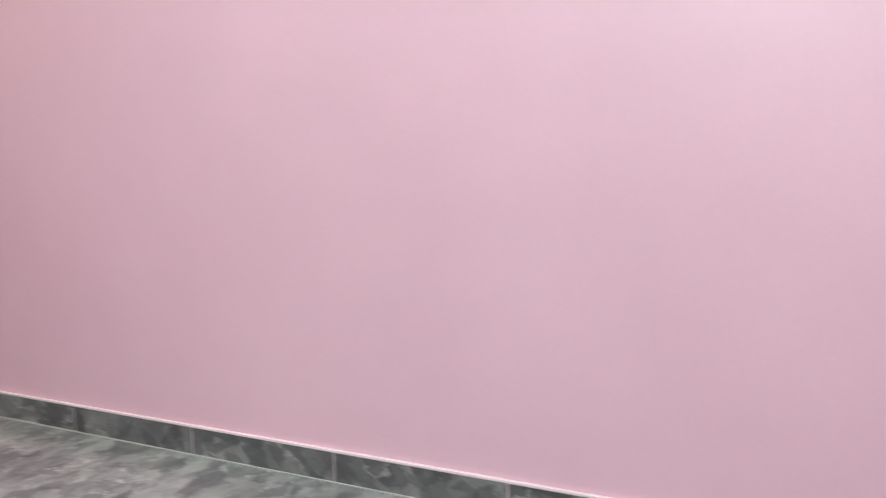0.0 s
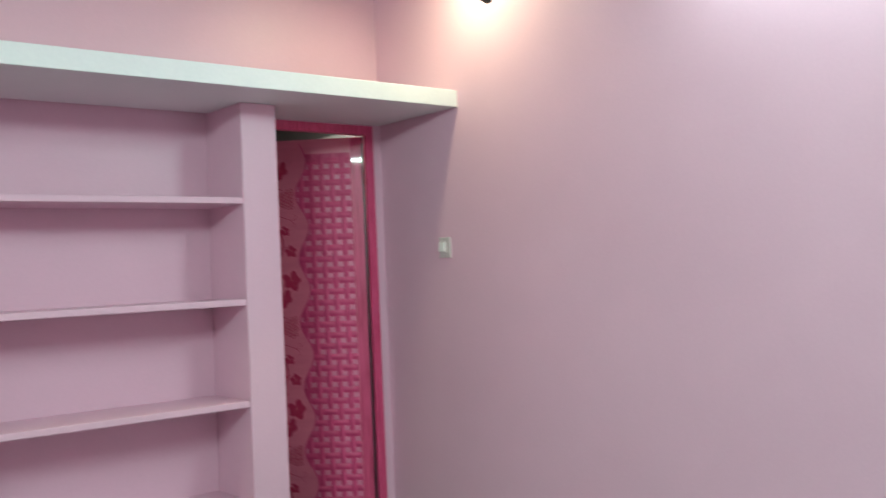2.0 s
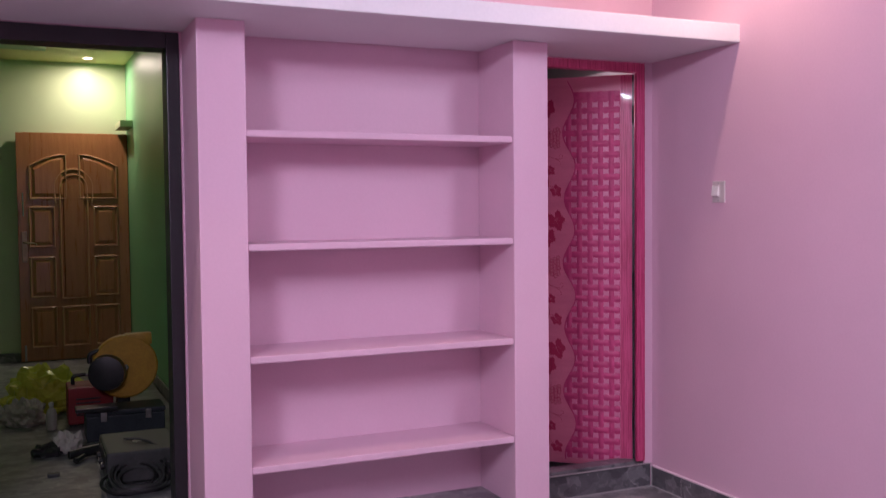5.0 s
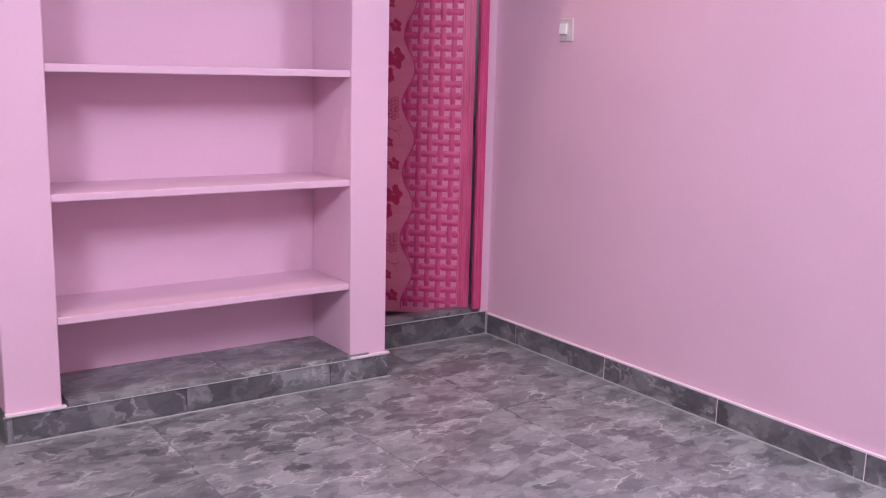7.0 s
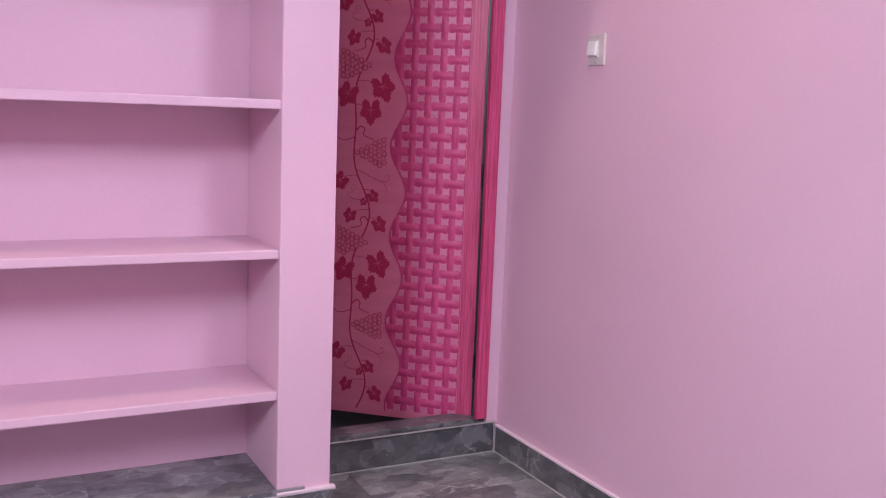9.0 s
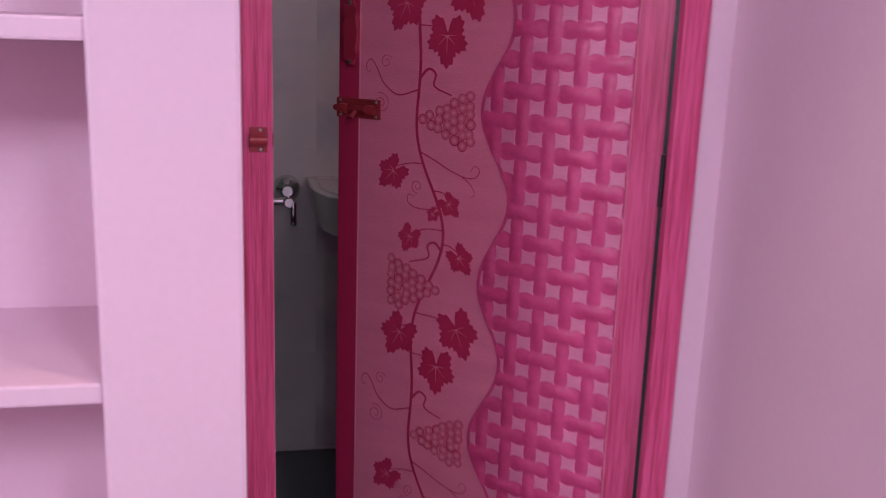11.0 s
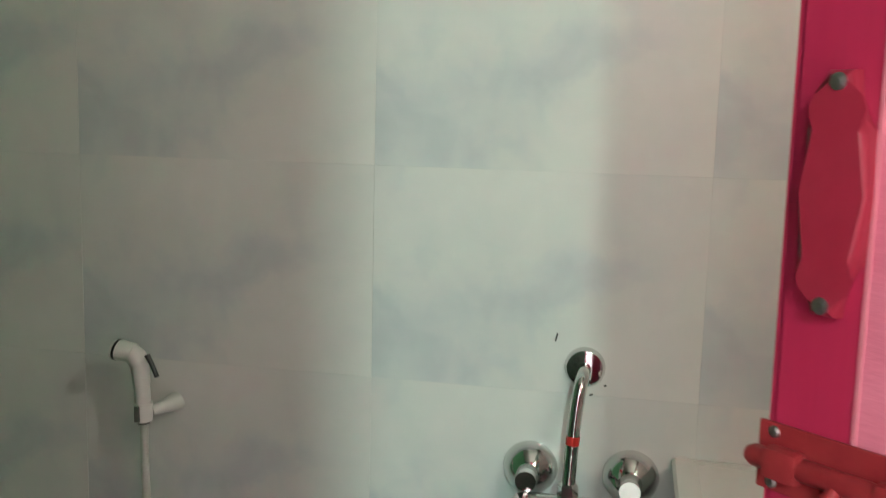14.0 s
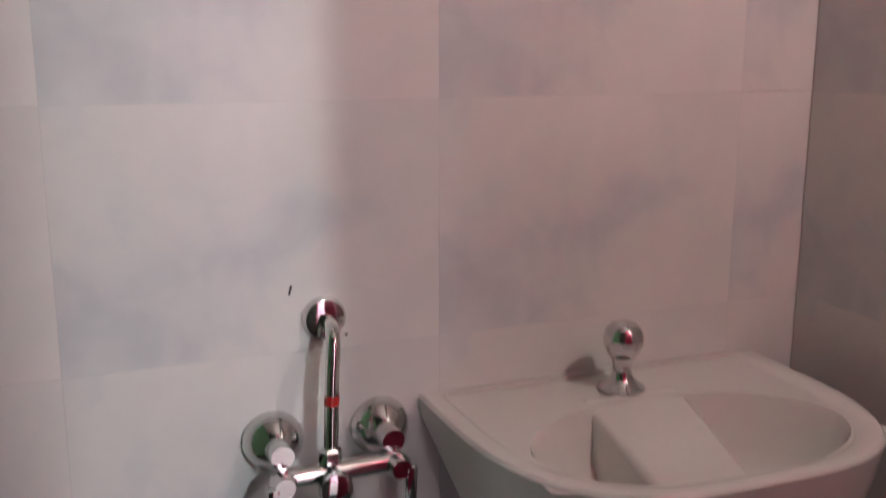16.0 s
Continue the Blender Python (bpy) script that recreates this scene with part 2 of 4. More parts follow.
TILE_JOINT = surface("tile_joint", (0.66, 0.66, 0.65), (0.72, 0.71, 0.70), 20, 0.9, 200, 0.2)
FRAME_PINK = surface("pink_wood_grain_plastic", (0.44, 0.028, 0.105), (0.65, 0.085, 0.22), 7, 0.38, 34, 0.3, stretch=(16, 16, 0.55), coat=0.15, low=0.38, high=0.56)
STILE_RED = surface("crimson_plastic", (0.40, 0.016, 0.07), (0.47, 0.024, 0.09), 5, 0.34, 50, 0.08, stretch=(4, 4, 0.4))
PANEL_PINK = surface("rose_canvas_print", (0.64, 0.165, 0.26), (0.75, 0.225, 0.33), 14, 0.36, 230, 0.25, stretch=(0.35, 1, 1.6))
PRINT_RED = surface("crimson_print", (0.43, 0.020, 0.08), (0.49, 0.030, 0.10), 12, 0.36, 150, 0.12)
GRAPE_PINK = surface("grape_print", (0.55, 0.115, 0.19), (0.61, 0.14, 0.22), 30, 0.36, 150, 0.1)
VEIN_PINK = surface("pale_vein_print", (0.62, 0.19, 0.26), (0.68, 0.23, 0.30), 12, 0.4, 100, 0.1)
WEAVE_RED = surface("raspberry_weave_print", (0.49, 0.033, 0.14), (0.64, 0.075, 0.22), 18, 0.46, 90, 0.2)
CELL_PINK = surface("pale_weave_gap", (0.61, 0.175, 0.29), (0.71, 0.24, 0.375), 16, 0.4, 220, 0.3, stretch=(0.5, 1, 1.5))
BOLT_RED = surface("red_painted_metal", (0.24, 0.016, 0.026), (0.33, 0.034, 0.042), 20, 0.38, 120, 0.2)
HANDLE_RED = surface("dull_crimson_plastic", (0.30, 0.014, 0.042), (0.36, 0.022, 0.056), 20, 0.45, 90, 0.15)
STEEL = surface("worn_screw_steel", (0.35, 0.34, 0.33), (0.5, 0.49, 0.48), 60, 0.4, 200, 0.2, 1.0)
CHROME = surface("chrome", (0.60, 0.60, 0.60), (0.68, 0.67, 0.66), 12, 0.09, 100, 0.02, 1.0, rough_var=0.05)
CERAMIC = surface("white_ceramic", (0.66, 0.64, 0.62), (0.70, 0.68, 0.66), 3, 0.12, 60, 0.01, coat=0.4)
WHITE_PLASTIC = surface("white_plastic", (0.70, 0.69, 0.67), (0.78, 0.77, 0.75), 9, 0.3, 90, 0.03)
SWITCH_PLASTIC = surface("aged_cream_plastic", (0.56, 0.50, 0.49), (0.64, 0.57, 0.56), 9, 0.35, 90, 0.03)
BLACK_PLASTIC = surface("black_plastic", (0.012, 0.012, 0.013), (0.025, 0.025, 0.027), 12, 0.35, 120, 0.15)
BLACK_FRAME = surface("black_painted_steel", (0.006, 0.006, 0.008), (0.014, 0.014, 0.017), 6, 0.4, 90, 0.1)
HOSE_WHITE = surface("white_hose", (0.52, 0.51, 0.48), (0.62, 0.60, 0.57), 30, 0.4, 200, 0.2)
WOOD = surface("brown_varnished_teak", (0.34, 0.125, 0.048), (0.48, 0.20, 0.082), 5, 0.3, 45, 0.2, stretch=(6, 6, 0.6), coat=0.3)
WOOD_EDGE = surface("rubbed_teak_moulding", (0.42, 0.20, 0.095), (0.56, 0.29, 0.15), 9, 0.35, 60, 0.15, stretch=(5, 5, 0.6))
BRASS = surface("tarnished_brass", (0.32, 0.26, 0.15), (0.48, 0.40, 0.25), 20, 0.35, 90, 0.1, 1.0)
YELLOW_GUARD = surface("grimy_yellow_guard", (0.42, 0.20, 0.02), (0.66, 0.36, 0.04), 7, 0.5, 60, 0.2)
RED_CASE = surface("dusty_red_metal", (0.20, 0.008, 0.010), (0.30, 0.016, 0.018), 8, 0.5, 60, 0.15)
DARK_CASE = surface("dusty_dark_blue_metal", (0.012, 0.018, 0.026), (0.035, 0.045, 0.055), 8, 0.5, 60, 0.2)
VALVE_GREY = surface("worn_grey_chrome", (0.16, 0.155, 0.15), (0.26, 0.25, 0.245), 20, 0.35, 100, 0.1, 0.6)
GREY_CASE = surface("dusty_grey_metal", (0.035, 0.038, 0.036), (0.075, 0.08, 0.075), 9, 0.55, 60, 0.2)
YELLOW_BAG = surface("thin_yellow_plastic", (0.52, 0.55, 0.03), (0.72, 0.72, 0.12), 9, 0.3, 60, 0.3)
PAPER = surface("crumpled_paper", (0.42, 0.40, 0.34), (0.58, 0.55, 0.48), 16, 0.8, 90, 0.3)
LENS = plain("lit_warm_diffuser", (1.0, 0.86, 0.62), 0.4, 0, 14)
LENS_COOL = plain("lit_cool_diffuser", (0.92, 0.95, 1.0), 0.4, 0, 14)
VEIN_TRIM = surface("pale_pink_bead", (0.76, 0.60, 0.66), (0.82, 0.66, 0.71), 6, 0.45, 80, 0.05)
LABEL_RED = plain("red_sticker", (0.45, 0.02, 0.02), 0.4)


# ---- mesh helpers ----
def box(bm, x0, x1, y0, y1, z0, z1, bevel=0.0, segs=2):
    m = Matrix.LocRotScale(((x0 + x1) / 2, (y0 + y1) / 2, (z0 + z1) / 2), None, (x1 - x0, y1 - y0, z1 - z0))
    made = bmesh.ops.create_cube(bm, size=1.0, matrix=m)
    if bevel:
        edges = {e for v in made["verts"] for e in v.link_edges}
        bmesh.ops.bevel(bm, geom=list(edges), offset=bevel, segments=segs, affect="EDGES", profile=0.6)
    return bm


def boxed(*args, **kw):
    return box(bmesh.new(), *args, **kw)


def tube(bm, points, radius, sides=10, caps=True):
    pts = [Vector(p) for p in points]
    radii = radius if isinstance(radius, (list, tuple)) else [radius] * len(pts)
    rings, side = [], None
    for i, p in enumerate(pts):
        d = (pts[min(i + 1, len(pts) - 1)] - pts[max(i - 1, 0)]).normalized()
        if side is None:
            side = d.orthogonal().normalized()
        side = (side - d * side.dot(d)).normalized()
        up = d.cross(side)
        rings.append([bm.verts.new(p + (side * math.cos(a) + up * math.sin(a)) * radii[i])
                      for a in (2 * math.pi * k / sides for k in range(sides))])
    for a, b in zip(rings, rings[1:]):
        for k in range(sides):
            bm.faces.new((a[k], a[(k + 1) % sides], b[(k + 1) % sides], b[k]))
    if caps:
        bm.faces.new(rings[0][::-1])
        bm.faces.new(rings[-1])
    return bm


def curve_points(points, per=6):
    """A smooth line through the points."""
    p = [Vector(q) for q in points]
    p = [p[0] * 2 - p[1]] + p + [p[-1] * 2 - p[-2]]
    out = []
    for i in range(1, len(p) - 2):
        for k in range(per):
            t = k / per
            a, b, c, d = p[i - 1:i + 3]
            out.append(0.5 * ((2 * b) + (c - a) * t + (2 * a - 5 * b + 4 * c - d) * t * t + (3 * b - a - 3 * c + d) * t ** 3))
    out.append(p[-2])
    return out


def lathe(bm, profile, m=Matrix(), sides=24):
    rings = []
    for r, z in profile:
        rings.append([bm.verts.new(m @ Vector((max(r, 1e-4) * math.cos(a), max(r, 1e-4) * math.sin(a), z)))
                      for a in (2 * math.pi * k / sides for k in range(sides))])
    for a, b in zip(rings, rings[1:]):
        for k in range(sides):
            bm.faces.new((a[k], a[(k + 1) % sides], b[(k + 1) % sides], b[k]))
    bm.faces.new(rings[0][::-1])
    bm.faces.new(rings[-1])
    return bm


def ribbon(bm, pts, widths, lift):
    """A flat printed stroke on the door's face: points are (along, up)."""
    pts = [Vector(p) for p in pts]
    pairs = []
    for i, p in enumerate(pts):
        d = (pts[min(i + 1, len(pts) - 1)] - pts[max(i - 1, 0)])
        n = Vector((-d.y, d.x)).normalized()
        w = widths[i] if isinstance(widths, list) else widths
        pairs.append([bm.verts.new((q.x, lift, q.y)) for q in (p + n * w / 2, p - n * w / 2)])
    for a, b in zip(pairs, pairs[1:]):
        bm.faces.new((a[0], b[0], b[1], a[1]))
    return bm


def raised(bm, outline, lift, base=0.0):
    """A thin plate of that outline (along, up), its top at lift."""
    top = [bm.verts.new((a, lift, b)) for a, b in outline]
    low = [bm.verts.new((a, base, b)) for a, b in outline]
    bm.faces.new(top)
    n = len(top)
    for k in range(n):
        bm.faces.new((top[k], low[k], low[(k + 1) % n], top[(k + 1) % n]))
    return bm


def finish(bm, name, mats, smooth=False):
    bmesh.ops.recalc_face_normals(bm, faces=bm.faces[:])
    me = bpy.data.meshes.new(name)
    bm.to_mesh(me)
    bm.free()
    for m in (mats if isinstance(mats, (list, tuple)) else [mats]):
        me.materials.append(m)
    if smooth:
        me.polygons.foreach_set("use_smooth", [True] * len(me.polygons))
        me.set_sharp_from_angle(angle=radians(38))
    return me


def part(name, bm, mats, parent, label="", smooth=False):
    ob = new(name, finish(bm, name, mats, smooth))
    ob.parent = parent
    return tagged(ob, label)


def thing(name, at, label, category, group="", kind=""):
    ob = new(name)
    ob.empty_display_size = 0.05
    ob.matrix_world = at if isinstance(at, Matrix) else Matrix.Translation(at)
    return tagged(ob, label, category, group, kind)


def solid(name, bm, mats, label, category, kind="", smooth=False, group=""):
    return tagged(new(name, finish(bm, name, mats, smooth)), label, category, group, kind)


# ---- the room's shell ----
PL, PR, NL, NLL, DY, NB = -0.950, -0.781, -2.082, -2.263, 0.320, 0.335
REAR, TOP = -5.30, 3.20
SLAB_Y, SLAB_Z, SLAB_T = -0.304, 2.100, 2.179
BATH_Y, BATH_B, BATH_L = 0.42, 1.545, -1.78
HALL_R, HALL_B = -1.88, 6.10
SK = 0.098

solid("floor", boxed(LEFT - 0.1, 0.1, REAR - 0.1, DY, -0.10, -0.002), GROUT, "grey grout bed under the marble tiles", "floor", "structure")
solid("wall_right", boxed(0, 0.15, REAR - 0.15, DY + 0.1, 0, TOP), PINK_WALL, "smooth pink painted plaster wall", "wall", "structure")
solid("wall_left", boxed(LEFT - 0.15, LEFT, REAR - 0.15, DY, 0, TOP), PINK_WALL, "smooth pink painted plaster wall", "wall", "structure")
solid("wall_rear", boxed(LEFT, 0, REAR - 0.15, REAR, 0, TOP), PINK_WALL, "smooth pink painted plaster wall", "wall", "structure")
bm = bmesh.new()
box(bm, LEFT - 0.15, -3.245, DY, BATH_Y, 0, TOP)
box(bm, -3.245, -2.275, DY, BATH_Y, 2.095, TOP)
box(bm, -2.275, NLL, DY, BATH_Y, 0, TOP)
box(bm, NLL, PR - 0.004, NB, BATH_Y, 0, SLAB_T)
box(bm, NLL, PR - 0.004, DY, BATH_Y, SLAB_T, TOP)
box(bm, PR - 0.004, -0.047, DY, BATH_Y, 2.095, TOP)
box(bm, -0.047, 0.0, DY, BATH_Y, 0, TOP)
solid("wall_front", bm, PINK_WALL, "pink wall with two door openings and a shelf niche", "wall", "structure")
solid("ceiling_beam", boxed(LEFT, 0, 0.21, DY, 2.815, TOP, bevel=0.004), PINK_WALL, "pink plastered beam above the loft", "beam", "structure")
solid("ceiling", boxed(LEFT, 0, REAR, -0.285, CEIL, CEIL + 0.09), CEILING_PAINT, "white gypsum false ceiling", "ceiling", "structure")
solid("ceiling_upper", boxed(LEFT - 0.15, 0.15, -0.6, BATH_Y, TOP, TOP + 0.1), PINK_WALL, "pink painted ceiling above the loft", "ceiling", "structure")
solid("roof_slab", boxed(LEFT - 0.15, 0.15, REAR - 0.15, -0.6, TOP, TOP + 0.1), CEILING_PAINT, "plain concrete slab above the false ceiling", "ceiling", "structure")
solid("loft_slab", boxed(LEFT, 0, SLAB_Y, DY, SLAB_Z, SLAB_T, bevel=0.004), WHITE_PAINT, "white painted concrete loft slab", "loft", "structure")


# ---- tiles: shared meshes, laid in a loop ----
def tile_mesh(name, w, d, t, mat, bevel=0.0015):
    """A tile centred on its own origin, its face at z 0."""
    return finish(boxed(-w / 2, w / 2, -d / 2, d / 2, -t, 0, bevel=bevel, segs=1), name, mat)


def lay(name, me, parent, m):
    ob = new(name, me)
    ob.parent = parent
    ob.matrix_basis = m
    return ob


# ---- shelf niche between two piers ----
niche = thing("shelf_niche", (0, 0, 0), "pink plastered shelf niche with four open shelves on a tiled plinth", "shelf")
for a, b in ((PL, PR), (NLL, NL)):
    part("pier", boxed(a, b, 0, NB, SK, SLAB_Z, bevel=0.006), PINK_WALL, niche)
for z in (1.670, 1.239, 0.810, 0.386):
    bm = boxed(NL, PL, 0.008, NB, z, z + 0.027, bevel=0.004)
    part("shelf", bm, PINK_WALL, niche)
plinth = part("plinth", boxed(NLL, PR, -0.002, NB, 0, SK - 0.004), GROUT, niche, "grout bed of the tiled plinth")

# ---- bathroom door ----
door_frame = thing("door_frame", (0, 0, 0), "bright pink wood-grain plastic door frame", "door frame", kind="structure")
part("jamb", boxed(PR + 0.0005, -0.736, DY - 0.006, 0.330, 0.129, 2.095, bevel=0.003), FRAME_PINK, door_frame)
part("jamb", boxed(-0.093, -0.047, DY - 0.006, 0.334, 0.129, 2.095, bevel=0.003), FRAME_PINK, door_frame)
part("head", boxed(-0.736, -0.093, DY - 0.006, 0.358, 2.050, 2.095, bevel=0.003), FRAME_PINK, door_frame)
part("rebate", boxed(-0.742, -0.7345, 0.325, 0.332, 0.129, 2.050, bevel=0.002), VEIN_PINK, door_frame, "pale inner lip of the frame")

HX, HY, TH, LW = -0.080, 0.366, 0.732, 0.679
c, sn = math.cos(TH), math.sin(TH)
LEAF = Matrix(((-c, -sn, 0, HX), (sn, -c, 0, HY), (0, 0, 1, 0), (0, 0, 0, 1)))
door = thing("bathroom_door", LEAF, "half-open pink plastic door printed with grape vines and basket weave", "door")
Z0, Z1 = 0.085, 2.047
part("core", boxed(0.004, LW, -0.030, -0.002, Z0, Z1, bevel=0.002), STILE_RED, door)
# black strip stands in for the shade between leaf and jamb
part("gap_shade", boxed(-0.003, 0.0045, -0.006, -0.001, Z0, Z1), BLACK_PLASTIC, door, "black strip put in for the shaded gap at the hinge side")
part("hinge_stile", boxed(0.0045, 0.062, -0.004, 0.0, Z0, Z1, bevel=0.001), FRAME_PINK, door)
part("free_stile", boxed(0.631, LW, -0.004, 0.0, Z0, Z1, bevel=0.001), STILE_RED, door)
part("edge_trim", boxed(0.6285, 0.6308, -0.004, 0.0012, Z0, Z1), VEIN_PINK, door, "thin pale edge of the printed sheet")
panel = part("panel", boxed(0.062, 0.6285, -0.004, 0.0, Z0, Z1), PANEL_PINK, door, "rose canvas-textured printed sheet")
part("end_cap", boxed(LW - 0.003, LW + 0.001, -0.030, 0.0, Z0, Z1), STILE_RED, door)

PERIOD, PITCH_U, PITCH_Z, CELL_U, CELL_Z = 0.655, 0.0537, 0.0556, 0.0805, 0.293


def wave(z):
    return 0.319 + 0.029 * math.cos(2 * math.pi * (z - 1.112) / (PERIOD / 2)) + 0.004 * math.sin(2 * math.pi * (z - 1.0) / PERIOD)


def strand(u, z):
    """Height of the over-and-under strands."""
    i, j = (u - CELL_U) / PITCH_U - 0.5, (z - CELL_Z) / PITCH_Z - 0.5
    du, dz = (i - round(i)), (j - round(j))
    sign = 1 if (round(i) + round(j)) % 2 else -1
    hv = max(0.0, 1 - (du / 0.27) ** 2) * (1 + 0.80 * sign * math.cos(math.pi * dz))
    hh = max(0.0, 1 - (dz / 0.27) ** 2) * (1 - 0.80 * sign * math.cos(math.pi * du))
    return 0.0004 + 0.0026 * max(hv, hh)


bm = bmesh.new()
rows = []
NZ, NU = 430, 60
for k in range(NZ + 1):
    z = Z0 + 0.03 + (Z1 - Z0 - 0.105) * k / NZ
    rows.append([bm.verts.new((u, strand(u, z), z)) for u in (0.064 + (wave(z) - 0.064) * q / NU for q in range(NU + 1))])
for a, b in zip(rows, rows[1:]):
    for q in range(NU):
        bm.faces.new((a[q], a[q + 1], b[q + 1], b[q]))
weave = part("weave", bm, WEAVE_RED, door, "raspberry basket-weave print", smooth=True)

bm = bmesh.new()
for k in range(-3, 32):
    for j in range(0, 6):
        uc, zc = CELL_U + PITCH_U * j, CELL_Z + PITCH_Z * k
        if not Z0 + 0.04 < zc < Z1 - 0.09 or uc - 0.010 > wave(zc) - 0.004:
            continue
        w, h = 0.0150, 0.0150
        ring = []
        for q in range(32):
            side, f = divmod(q, 8)
            f = f / 8 * 2 - 1
            bow = 0.0036 * (1 - f * f)
            p = [(f * w, -h + bow * 1.2), (w - bow * 0.5, f * h), (-f * w, h - bow * 1.2), (-w + bow * 0.5, -f * h)][side]
            z = zc + p[1]
            ring.append((min(uc + p[0], wave(z) - 0.004), z))
        raised(bm, ring, 0.0020, 0.0)
part("weave_gaps", bm, CELL_PINK, door, "pale canvas squares between the strands")
tagged(bpy.data.objects["weave_gaps"], kind="stuff")

bm = bmesh.new()
zs = [Z0 + 0.02 + (Z1 - Z0 - 0.04) * k / 160 for k in range(161)]
ribbon(bm, [(wave(z), z) for z in zs], 0.0055, 0.0022)
part("wave_border", bm, WEAVE_RED, panel)


def vine_u(z):
    a = 2 * math.pi * (z - 1.19) / PERIOD
    return 0.471 + 0.031 * math.cos(a) - 0.014 * math.cos(2 * a)


bm = bmesh.new()
ribbon(bm, [(vine_u(z), z) for z in zs], 0.0062, 0.0012)
part("vine_stem", bm, PRINT_RED, panel)


def grape_leaf(at_u, at_z, size, turn, sign=1):
    """A lobed, toothed vine leaf hanging from its stalk."""
    pts = []
    n = 154
    for k in range(n):
        a = 2 * math.pi * k / n
        lobes = 0.92 + 0.15 * math.cos(5 * a) + 0.07 * math.cos(3 * a)
        notch = 0.48 * math.exp(-((a - math.pi) / 0.20) ** 2)
        tooth = 0.15 * (abs((k / 7.0) % 1.0 - 0.5) * 2 - 0.5)
        r = size * (lobes - notch + tooth)
        x, y = r * math.sin(a) * 0.92, -r * math.cos(a)
        ca, sa = math.cos(turn), math.sin(turn)
        pts.append((at_u + sign * (x * ca - y * sa), at_z + x * sa + y * ca))
    ob = part("printed_leaf", raised(bmesh.new(), pts, 0.0009), PRINT_RED, panel)
    bm = bmesh.new()
    for off, ln in ((0, 0.75), (0.9, 0.55), (-0.9, 0.55), (1.8, 0.4), (-1.8, 0.4)):
        line = []
        for q in range(6):
            f = q / 5 * ln * size
            bend = off * (1 - 0.10 * q / 5)
            x, y = f * math.sin(bend), -f * math.cos(bend) + size * 0.12
            ca, sa = math.cos(turn), math.sin(turn)
            line.append((at_u + sign * (x * ca - y * sa), at_z + x * sa + y * ca))
        ribbon(bm, line, [0.0016 * (1 - 0.8 * q / 5) for q in range(6)], 0.00125)
    part("leaf_veins", bm, VEIN_PINK, panel)
    return ob


def grape_cluster(at_u, at_z, sign):
    rnd = random.Random(int(at_z * 1000))
    spots = []
    for col in range(7):
        n = (1, 2, 3, 4, 5, 6, 6)[col]
        for k in range(n):
            spots.append((at_u + sign * (0.062 - 0.0174 * col) + rnd.uniform(-.0025, .0025), at_z - 0.004 + (0.006 if col == 6 else 0) + (k - (n - 1) / 2) * 0.0170 + rnd.uniform(-.0025, .0025)))
    bm = bmesh.new()
    for u, z in spots:
        r = rnd.uniform(0.0096, 0.0110)
        lathe(bm, [(r, 0.0), (r, 0.0007), (r * 0.9, 0.0010)], Matrix.Translation((u, 0, z)) @ pose(0, 0, 0, -90), 14)
    part("grape_cluster", bm, PRINT_RED, panel, smooth=True)
    bm = bmesh.new()
    for u, z in spots:
        lathe(bm, [(0.0086, 0.0006), (0.0083, 0.0013), (0.0066, 0.0014)], Matrix.Translation((u, 0, z)) @ pose(0, 0, 0, -90), 14)
    part("grape_skin", bm, GRAPE_PINK, panel, "rose skins printed on the grapes", smooth=True)
    bm = bmesh.new()
    for u, z in spots:
        lathe(bm, [(0.0040, 0.0012), (0.0036, 0.0017), (0.0020, 0.0018)], Matrix.Translation((u, 0, z)) @ pose(0, 0, 0, -90), 12)
    part("grape_shine", bm, VEIN_PINK, panel, "pale centres printed on the grapes", smooth=True)


def spiral(u, z, r, turns, sign, a0):
    return [(u + sign * r * (1 - 0.75 * q / 24) * math.cos(a0 + turns * 6.283 * q / 24), z + r * (1 - 0.75 * q / 24) * math.sin(a0 + turns * 6.283 * q / 24)) for q in range(25)]


def stroke(name, pts, w0, w1=None):
    line = [(p.x, p.y) for p in curve_points([(a, b, 0) for a, b in pts], 6)]
    n = len(line)
    w1 = w0 if w1 is None else w1
    part(name, ribbon(bmesh.new(), line, [w0 + (w1 - w0) * k / (n - 1) for k in range(n)], 0.0011), PRINT_RED, panel)


